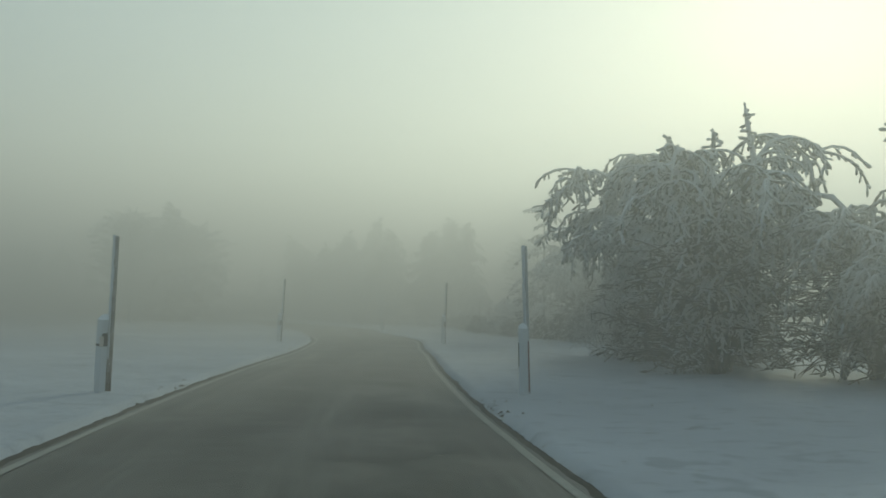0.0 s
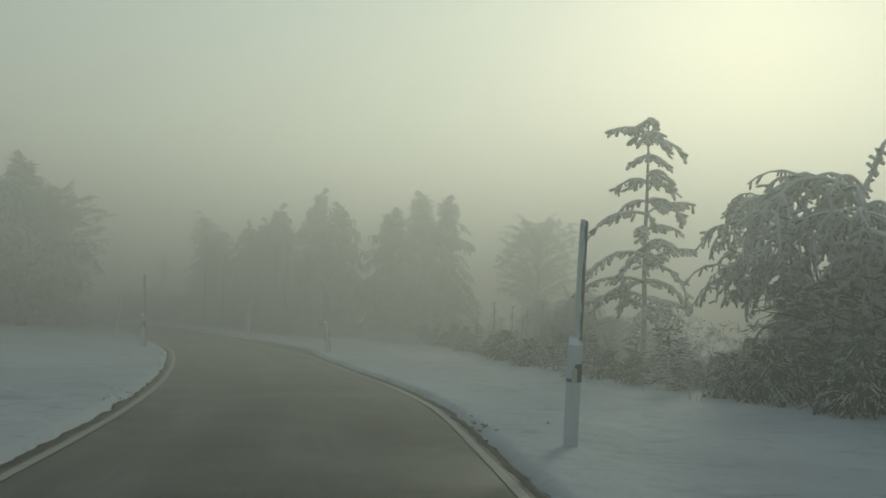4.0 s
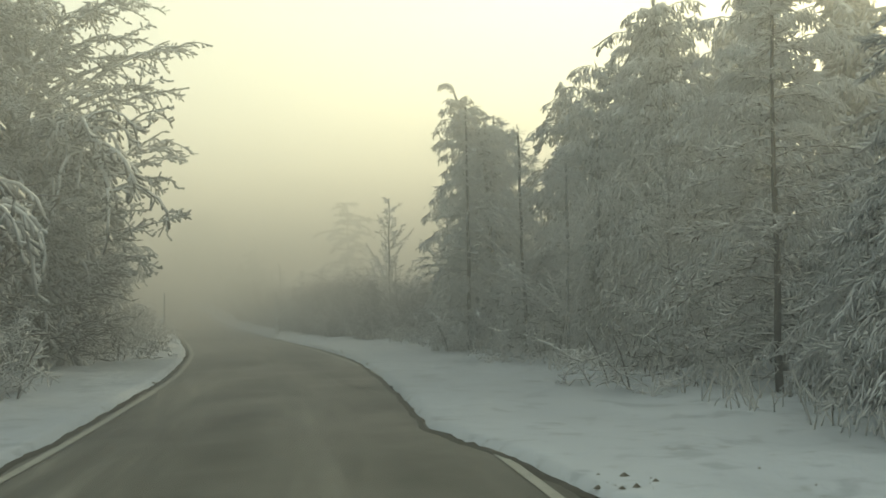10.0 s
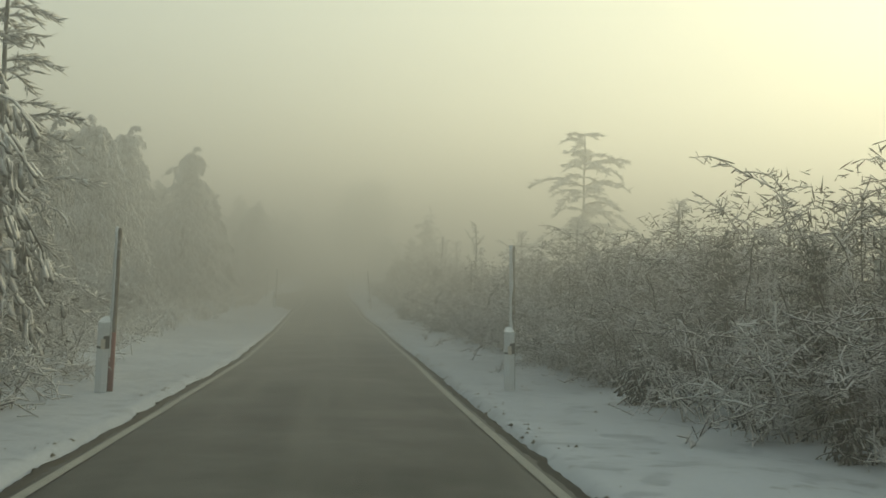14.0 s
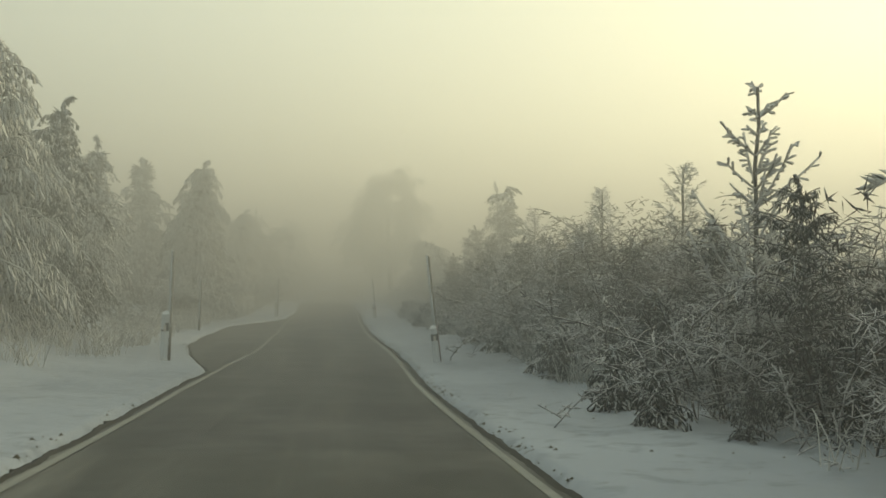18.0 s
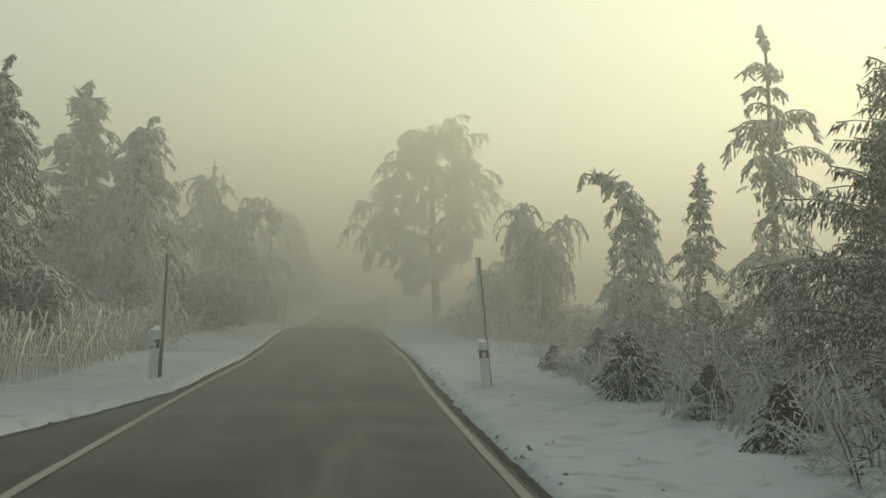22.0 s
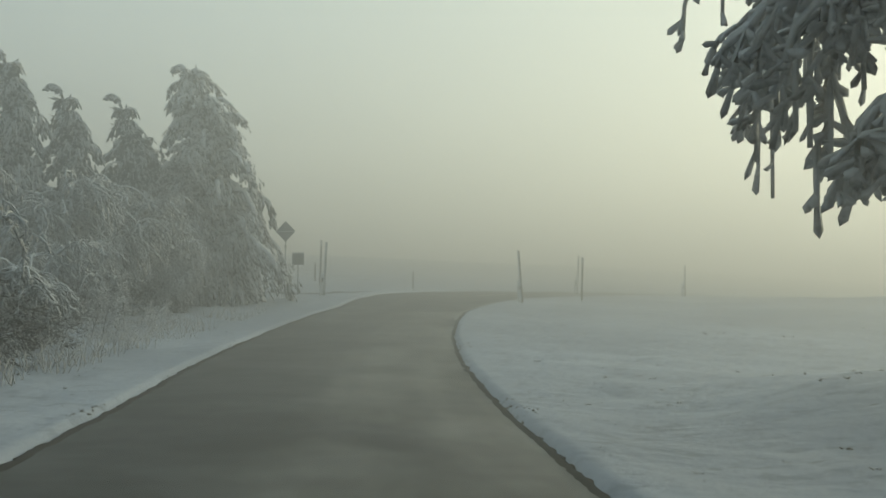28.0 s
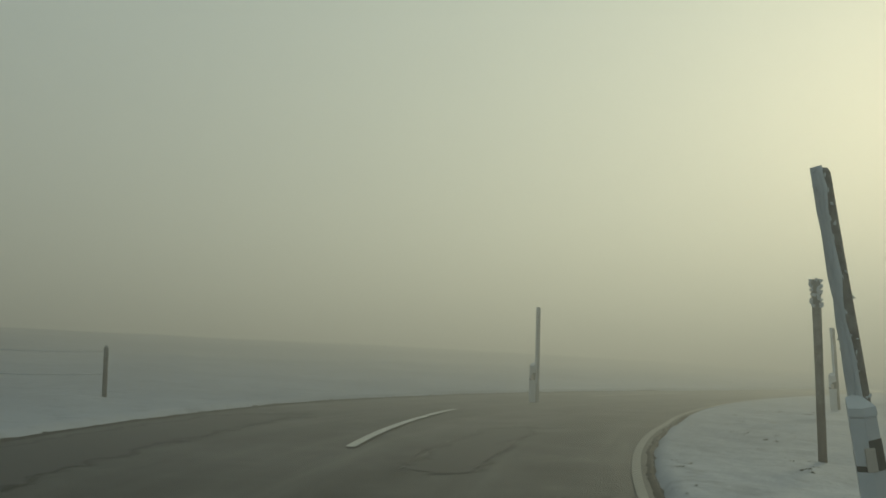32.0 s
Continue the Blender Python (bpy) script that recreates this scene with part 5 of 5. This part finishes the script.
for s, n, h in ((132, 6.6, 2.0), (142, 8.0, 2.4), (148, 8.6, 2.4), (161, 8.3, 2.2), (182, 7.2, 2.0), (190, 6.6, 2.4), (203, 6.2, 2.6), (210, 5.8, 2.2), (222.5, 5.4, 3.0), (226, 5.2, 3.2), (229.5, 5.6, 2.8), (233, 5.6, 2.4), (243, 6.2, 3.2), (247, 6.3, 4.6), (250, 5.4, 2.9), (254, 5.8, 2.8), (257.5, 6.2, 3.0), (261, 6.4, 2.8), (264.5, 6.9, 2.6), (268, 7.2, 2.2), (271.5, 7.7, 2.0)):
    stand("weeping_tree" if h > 2.3 else "frosted_bush", ("dome", "weeping_b")[int(s) % 2] if h > 2.3 else "frost_bush", s, n, h)
for kind, s, n, h, turn in (("spruce_b", 247.5, 7.8, 7.6, 0), ("spruce_c", 252.5, 8.6, 7.2, 90), ("spruce_c", 272.5, 13.6, 8.8, 10), ("spruce_b", 276.1, 13.4, 9.1, 40), ("spruce_b", 277.5, 12.2, 8.0, 120), ("spruce_b", 279.1, 10.9, 7.9, 200), ("spruce_c", 281.0, 11.6, 7.0, 30)):
    stand("spruce", kind, s, n, h, "spruces before the junction", heading(s) + turn * 0.15)
stand("spruce", "veil", 280.7, 7.85, 9.6, "spruces before the junction", heading(280.7), (0, -7))
stand("spruce", "veil", 279.6, 9.4, 6.4, "spruces before the junction", heading(280) + 150)
for s, n, h in ((273.5, 10.6, 4.6), (275.5, 9.5, 4.2), (277.5, 8.7, 3.5), (279.5, 8.4, 2.9), (276.4, 7.9, 2.0), (272.0, 9.0, 2.4)):
    stand("weeping_tree", "hoop", s, n, h)

# ---- the great beech
TURN = 24
ALPHA = radians(heading(250) + 180 - TURN)
stand("beech", "beech", 250.0, -6.0, 13.8, turn=TURN, lean=(5.5 * -math.sin(ALPHA), 5.5 * math.cos(ALPHA)))

# ---------------------------------------------------------------- poles, posts and signs
def snow_pole(s, n, h=2.25, lean=(0, 0), red=False, white=False, girth=1.0, group="snow poles along the road"):
    ob = empty("snow_pole", Matrix.Translation(place(s, n, -0.03)) @ pose(0, 0, 0, lean[0], lean[1], heading(s)), "round wooden snow pole with rime on one side" if not red else "red-banded snow pole with rime on one side", "snow pole", group)
    shaft = part("pole", lathe([(r * girth, z) for r, z in ((0.040, 0), (0.039, 0.6), (0.041, 1.2), (0.039, h * 0.8), (0.041, h - 0.03), (0.033, h))], 12), POLE_FROST if white else POLE_WOOD, ob)
    crust = Tubes(int(s * 10) + 3)
    rng = crust.rng
    for a in (-2.9, -2.45, -2.0):          # a crust grown along the windward side
        line = []
        for i in range(15):
            z = h * (0.22 + 0.785 * i / 14)
            b, r = a + rng.normal(0, 0.12), (0.030 + rng.uniform(0, 0.007)) * girth
            line.append((r * math.cos(b), r * math.sin(b), z))
        crust.add(line, 0.017 * girth, 0.015 * girth, 6, 0.25)
    for k in range(90):
        z = rng.uniform(0.3, h)
        a = rng.normal(-2.3, 0.6)
        c = np.array([0.037 * girth * math.cos(a), 0.037 * girth * math.sin(a), z])
        crust.add([c, c + np.array([0.018 * math.cos(a), 0.018 * math.sin(a), rng.uniform(-0.02, 0.03)])], rng.uniform(0.005, 0.012), 0.003, 4)
    tagged(part("rime", crust.mesh("rime", RIME_CRUST), None, shaft), label="white rime feathers", kind="stuff")
    if red:
        part("band", lathe([(0.043 * girth, 0.05), (0.043 * girth, 0.8)], 12), POST_RED, shaft, "faded red band")
    return ob


def delineator(s, n, h=1.0, lean=(0, 0), snowy=True, plastered=False, group="white roadside posts"):
    """A white plastic marker post: three-cornered body, black slanted band, reflector, slanted top."""
    ob = empty("delineator_post", Matrix.Translation(place(s, n, -0.04)) @ pose(0, 0, 0, lean[0], lean[1], heading(s)), "roadside post plastered white with rime" if plastered else "white plastic roadside post with black band and snow cap", "marker post", group)

    def prism(z0, z1, grow, slant=0.0):
        bm = bmesh.new()
        shape = [(-0.075, -0.05), (0.0, -0.062), (0.075, -0.05), (0.045, 0.05), (0.0, 0.068), (-0.045, 0.05)]
        lo = [bm.verts.new((x * grow, y * grow, z0 + slant * (y + 0.06))) for x, y in shape]
        hi = [bm.verts.new((x * grow * 0.96, y * grow * 0.96, z1 + slant * (y + 0.06))) for x, y in shape]
        for i in range(6):
            bm.faces.new((lo[i], lo[(i + 1) % 6], hi[(i + 1) % 6], hi[i]))
        bm.faces.new(list(reversed(lo)))
        bm.faces.new(hi)
        return bm

    body = part("body", prism(0, h, 1.0, 0.6), POST_WHITE, ob)
    if plastered:
        part("edge_stripe", box(0.058, -0.062, 0.08, 0.078, -0.02, h * 0.82, 0.004), POST_RED, body, "dark red edge stripe")
        part("edge_stripe", box(-0.08, -0.06, h * 0.45, -0.068, -0.02, h * 0.8, 0.003), POST_BLACK, body, "black edge stripe")
        part("rime", prism(h * 0.02, h * 0.985, 1.03, 0.6), RIME_CRUST, body, "rime plastered over the post")
        return ob
    part("black_band", prism(h * 0.66, h * 0.84, 1.05, 0.9), POST_BLACK, body)
    part("reflector", box(-0.028, -0.069, h * 0.66, 0.028, -0.060, h * 0.80, 0.003), REFLECTOR, body)
    if snowy:
        part("snow_cap", prism(h - 0.015, h + 0.03, 1.04, 0.6), RIME_CRUST, body, "snow on the slanted top")
        sleeve = prism(h * 0.18, h * 0.97, 1.07, 0.6)
        bmesh.ops.delete(sleeve, geom=[f for f in sleeve.faces if f.normal.x > 0.2 or f.calc_center_median().x > 0.03], context="FACES")
        part("rime", sleeve, RIME_CRUST, body, "rime plastered on the windward side")
    return ob


MARKERS = [(14.1, 3.28, 2.2, 1.0, 2), (14.5, -2.68, 2.2, 1.0, -2), (37.4, 3.6, 2.35, 1.0, 3), (36.8, -2.5, 2.3, 1.0, 1), (60.7, 3.15, 2.35, 1.0, -3), (59.7, -2.7, 2.25, 1.0, -7), (76.2, -2.48, 2.2, 1.0, 0), (76.6, 3.58, 2.0, 0.95, 1),
           (121.1, 2.95, 2.15, 0.9, 2), (122.2, -2.48, 2.1, 0.85, -1), (167.3, -2.05, 2.3, 0.75, -7), (167.3, 3.62, 2.3, 0.95, 1), (200.2, -2.25, 2.1, 0.75, -6), (201.2, 3.13, 2.1, 0.8, 1),
           (241.2, -2.32, 2.2, 0.85, -5), (241.1, 3.46, 2.1, 0.8, 0), (285.5, 5.84, 2.36, 0.95, 2), (287.7, -2.44, 2.3, 0.9, -5), (307.0, 2.65, 2.5, 1.0, 3), (307.6, -4.41, 1.9, 0.8, 0)]
for i, (s, n, h, ph, tilt) in enumerate(MARKERS):
    snow_pole(s, n, h, (tilt * 0.3, tilt), red=i in (8, 10, 12), white=i in (1, 5, 6, 7, 14, 16, 18), girth=1.3 if i > 15 else 1.0)
    delineator(s - 0.12, n + 0.07, ph, (tilt * 0.25, tilt * 0.9), snowy=i not in (10, 12), plastered=i in (1, 5, 6, 7, 14))
snow_pole(182.3, 4.72, 1.9, (0, 1))


def plain_post(s, n, h, name="marker_stake", label="rime-crusted wooden stake beside the junction"):
    ob = empty(name, Matrix.Translation(place(s, n, -0.03)) @ pose(0, 0, 0, 1, 1.5, heading(s)), label, "stake")
    shaft = part("stake", lathe([(0.05, 0), (0.048, h * 0.5), (0.052, h - 0.25), (0.05, h)], 10), POLE_WOOD, ob)
    cap = Tubes(int(s) + 77)
    for k in range(40):
        a, z = cap.rng.uniform(0, 6.28), h - 0.32 * cap.rng.rand()
        c = np.array([0.045 * math.cos(a), 0.045 * math.sin(a), z])
        cap.add([c, c + np.array([0.035 * math.cos(a), 0.035 * math.sin(a), 0.01])], 0.026, 0.01, 4)
    tagged(part("rime", cap.mesh("rime", RIME_CRUST), None, shaft), label="thick rime at the top", kind="stuff")
    return ob


plain_post(294.2, -3.62, 2.1)
plain_post(292.3, 9.9, 2.4)
plain_post(285.9, 8.85, 1.55)


def steel_post(ob, h, r=0.03):
    post = part("post", lathe([(r, 0), (r, h)], 10), SIGN_STEEL, ob)
    part("post_cap", lathe([(r * 1.1, h), (r * 1.1, h + 0.02), (r * 0.5, h + 0.03)], 10), SIGN_STEEL, post)


def diamond_sign(s, n, h):
    ob = empty("diamond_sign", Matrix.Translation(place(s, n, -0.05)) @ pose(0, 0, 0, 0, 0, heading(s)), "frosted diamond road sign on a steel post", "road sign")
    steel_post(ob, h - 0.1)
    plate = box(-0.325, -0.012, -0.325, 0.325, 0.012, 0.325, 0.006)
    bmesh.ops.transform(plate, verts=plate.verts[:], matrix=pose(0.0, -0.05, h, 0, 45, 0))
    plate = part("plate", plate, SIGN_BACK, ob)
    part("clamp_bar", box(-0.48, -0.036, h - 0.03, 0.42, -0.022, h + 0.025, 0.004), SIGN_STEEL, ob)
    part("rime", box(-0.44, -0.072, h - 0.012, 0.44, -0.063, h + 0.012, 0.004), RIME_CRUST, plate)
    part("extension_sleeve", box(-0.04, -0.05, h - 0.75, 0.04, 0.05, h - 0.6, 0.01), SIGN_STEEL, ob)
    return ob


def board_sign(s, n, h, w, tall, name="board_sign", label="small square frosted sign board on a post"):
    ob = empty(name, Matrix.Translation(place(s, n, -0.05)) @ pose(0, 0, 0, 0, 0, heading(s)), label, "road sign")
    steel_post(ob, h + tall * 0.5)
    board = part("board", box(-w / 2, -0.05, h - tall / 2, w / 2, -0.032, h + tall / 2, 0.01), SIGN_BACK, ob)
    part("rim", box(-w / 2 - 0.015, -0.062, h + tall / 2 - 0.02, w / 2 + 0.015, -0.026, h + tall / 2 + 0.03, 0.01), RIME_CRUST, board, "rime along the top edge")
    return ob


diamond_sign(285.3, 7.58, 2.83)
board_sign(285.8, 7.21, 1.63, 0.56, 0.52)
board_sign(285.6, 8.34, 1.42, 0.26, 0.46, "small_sign", "narrow frosted sign plate on a steel post")


def fence():
    ob = empty("pasture_fence", Matrix.Identity(4), "low pasture fence with rimed sagging wire across the snow", "fence")
    spots = [(291.0, 16.5), (295.6, 12.8), (299.6, 9.2)]
    tops = []
    for s, n in spots:
        p = place(s, n, -0.1)
        bm = lathe([(0.05, 0), (0.05, 1.05), (0.03, 1.12)], 8)
        bmesh.ops.transform(bm, verts=bm.verts[:], matrix=Matrix.Translation(p))
        part("post", bm, FENCE_WOOD, ob)
        tops.append(np.array(p) + np.array([0, 0, 1.0]))
    for a, b in zip(tops, tops[1:]):
        for drop in (0.0, 0.45):
            w = Tubes(3)
            w.add([a + (b - a) * t - np.array([0, 0, drop + 0.5 * t * (1 - t)]) for t in np.linspace(0, 1, 9)], 0.012, 0.012, 4, 0.3)
            part("wire", w.mesh("wire", RIME_CRUST), None, ob, "wire thick with rime")
    return ob


fence()


# ---------------------------------------------------------------- bales and brushwood in the field
def bale(p, turn, name="round_bale"):
    ob = empty(name, Matrix.Translation(p) @ pose(0, 0, 0, 0, 0, turn), "pale wrapped round hay bale standing on snow", "hay bale", "row of hay bales")
    part("bale", lathe([(0.55, 0), (0.63, 0.06), (0.655, 0.3), (0.66, 0.7), (0.65, 1.1), (0.62, 1.24), (0.5, 1.3)], 28), BALE_WRAP, ob)
    part("snow_cap", lathe([(0.56, 1.285), (0.54, 1.35), (0.4, 1.40), (0.1, 1.42)], 24), RIME_CRUST, ob, "snow on top")
    return ob


for k in range(6):
    bale(place(259.4 - 1.05 * k, -14.7 - 0.85 * k, -0.03), 40 * k)

heap = Tubes(211)
for k in range(260):
    a, r = heap.rng.uniform(0, 6.28), 1.1 * math.sqrt(heap.rng.rand())
    z = (0.8 - 0.5 * r) * heap.rng.rand()
    heap.add(arc((r * math.cos(a), 0.7 * r * math.sin(a), max(z, 0.02)), heap.rng.uniform(0, 6.28), heap.rng.uniform(-0.2, 0.5), heap.rng.uniform(0.2, 0.7), 0.6, 3, heap.rng, 0.2), 0.02, 0.011, 3, 0.3)
core = lathe([(0.95, 0), (0.88, 0.2), (0.65, 0.45), (0.3, 0.6), (0.05, 0.63)], 18)
for v in core.verts:
    v.co *= 1 + 0.18 * noise.noise(v.co * 2.1)
    v.co.y *= 0.7
pile = empty("brushwood_heap", Matrix.Translation(place(239.5, -7.1, -0.03)), "heap of cut branches half buried in snow", "brushwood")
part("snow", core, SNOW, pile)
tagged(part("brushwood", heap.mesh("brushwood", THICKET), None, pile, "rimed cut branches"), kind="stuff")

# ---------------------------------------------------------------- rimed grass, litter along the road's edges
def verge_stuff():
    blades = Tubes(301)
    rng = blades.rng

    def tuft(p, h, count, spread):
        for k in range(count):
            a = rng.uniform(0, 6.28)
            st = np.array(p) + np.array([spread * rng.normal(), spread * rng.normal(), -0.02])
            blades.add(arc(st, a, rng.uniform(1.0, 1.5), h * rng.uniform(0.5, 1.15), rng.uniform(0.2, 1.2), 2, rng), 0.010, 0.005, 3)

    for k in range(330):
        s = 107 + 135 * rng.rand()
        tuft(place(s, -3.9 - 1.6 * rng.rand()), rng.uniform(0.2, 0.55), 7, 0.12)
    for k in range(260):
        s = 160 + 42 * rng.rand()
        tuft(place(s, -3.7 - 1.5 * rng.rand()), rng.uniform(0.35, 0.95), 9, 0.13)
    for k in range(620):
        s = 128 + 112 * rng.rand()
        tuft(place(s, (5.6 if s < 166 else 5.0) + 2.6 * rng.rand()), rng.uniform(0.3, 0.9), 9, 0.15)
    for k in range(120):
        s = 70 + 40 * rng.rand()
        tuft(place(s, -4.2 - 1.8 * rng.rand()), rng.uniform(0.2, 0.6), 7, 0.12)
    for k in range(120):
        s = 242 + 36 * rng.rand()
        tuft(place(s, 4.9 + 1.5 * rng.rand()), rng.uniform(0.2, 0.6), 8, 0.14)
    for k in range(90):
        s = 28 + 38 * rng.rand()
        tuft(place(s, -6.2 - 4 * rng.rand()), rng.uniform(0.15, 0.4), 6, 0.12)
    stubble = Tubes(311)
    for k in range(4200):                  # dry grass poking through the thin snow of the field and the last verges
        where = rng.rand()
        if where < 0.62:
            s = 244 + 62 * rng.rand()
            n = edge_right(s) - 0.25 - 22 * rng.rand() ** 1.5
        elif where < 0.82:
            s = 238 + 46 * rng.rand()
            n = edge_left(s) + 0.2 + 4.5 * rng.rand()
        else:
            s = 196 + 44 * rng.rand()
            n = edge_right(s) - 0.2 - 3.5 * rng.rand()
        if noise.noise((s * 0.5, n * 0.5, 11)) < -0.05 - 0.25 * rng.rand():
            continue
        p = np.array(place(s, n, -0.01))
        for q in range(4):
            st = p + np.array([0.025 * rng.normal(), 0.025 * rng.normal(), -0.005])
            stubble.add([st, st + np.array([0.02 * rng.normal(), 0.02 * rng.normal(), rng.uniform(0.008, 0.022)])], 0.009, 0.005, 3)
    tagged(new("field_stubble", stubble.mesh("field_stubble", STUBBLE)), label="short dry grass poking through thin snow", category="grass", kind="stuff")
    reeds = Tubes(307)
    for k in range(1500):
        s = 195 + 22 * rng.rand()
        n = 4.7 + 0.07 * max(0, s - 204) + 3.6 * rng.rand()
        if noise.noise((s * 0.6, n * 0.6, 2)) < -0.28:
            continue
        p = np.array(place(s, n, -0.02))
        tall = rng.uniform(0.45, 1.05) * (1 + 0.35 * noise.noise((s * 0.9, n * 0.9, 5)))
        st = np.array(arc(p, rng.uniform(0, 6.28), rng.uniform(1.2, 1.55), tall, rng.uniform(0.0, 0.7), 3, rng, 0.1))
        reeds.add(st, 0.013, 0.020, 4, 0.3)
        for q in range(3):
            reeds.add(arc(st[int(rng.randint(1, 3))], rng.uniform(0, 6.28), rng.uniform(0.2, 1.0), rng.uniform(0.1, 0.3), 1.6, 2, rng), 0.013, 0.009, 3, 0.2)
    tagged(new("rimed_reeds", reeds.mesh("rimed_reeds", GRASS)), label="stand of tall dry reeds thick with rime", category="reeds", kind="stuff")
    tagged(new("verge_grass", blades.mesh("verge_grass", GRASS)), label="stiff rimed grass blades on the verges", category="grass", kind="stuff")

    litter_v, litter_f = [], []
    for k in range(11000):
        right = rng.rand() < 0.6
        s = rng.uniform(-6, 283)
        out = abs(rng.normal(0, 0.16)) + 0.02 if rng.rand() < 0.6 else rng.uniform(0, 3.2)
        n = edge_right(s) - out if right else edge_left(s) + out
        if noise.noise((s * 0.35, 5 if right else 9, 0)) < (-0.12 if right and 96 < s < 235 else 0.12):
            continue
        p = place(s, n)
        r = (0.010 if out < 0.5 else 0.008) + (0.034 if out < 0.5 else 0.020) * rng.rand() ** 2.5
        a = rng.uniform(0, 6.28)
        b = len(litter_v)
        for j in range(5):
            q = a + j * 1.2566
            rr = r * rng.uniform(0.6, 1.3)
            litter_v.append((p.x + rr * math.cos(q), p.y + rr * math.sin(q), p.z - 0.01))
        litter_v.append((p.x, p.y, p.z + r * rng.uniform(0.25, 0.7)))
        litter_f += [(b + j, b + (j + 1) % 5, b + 5) for j in range(5)]
    tagged(new("verge_litter", mesh_of("verge_litter", litter_v, litter_f, LITTER)), label="dark grass clods and leaves poking through the snow", category="litter", kind="stuff")


verge_stuff()
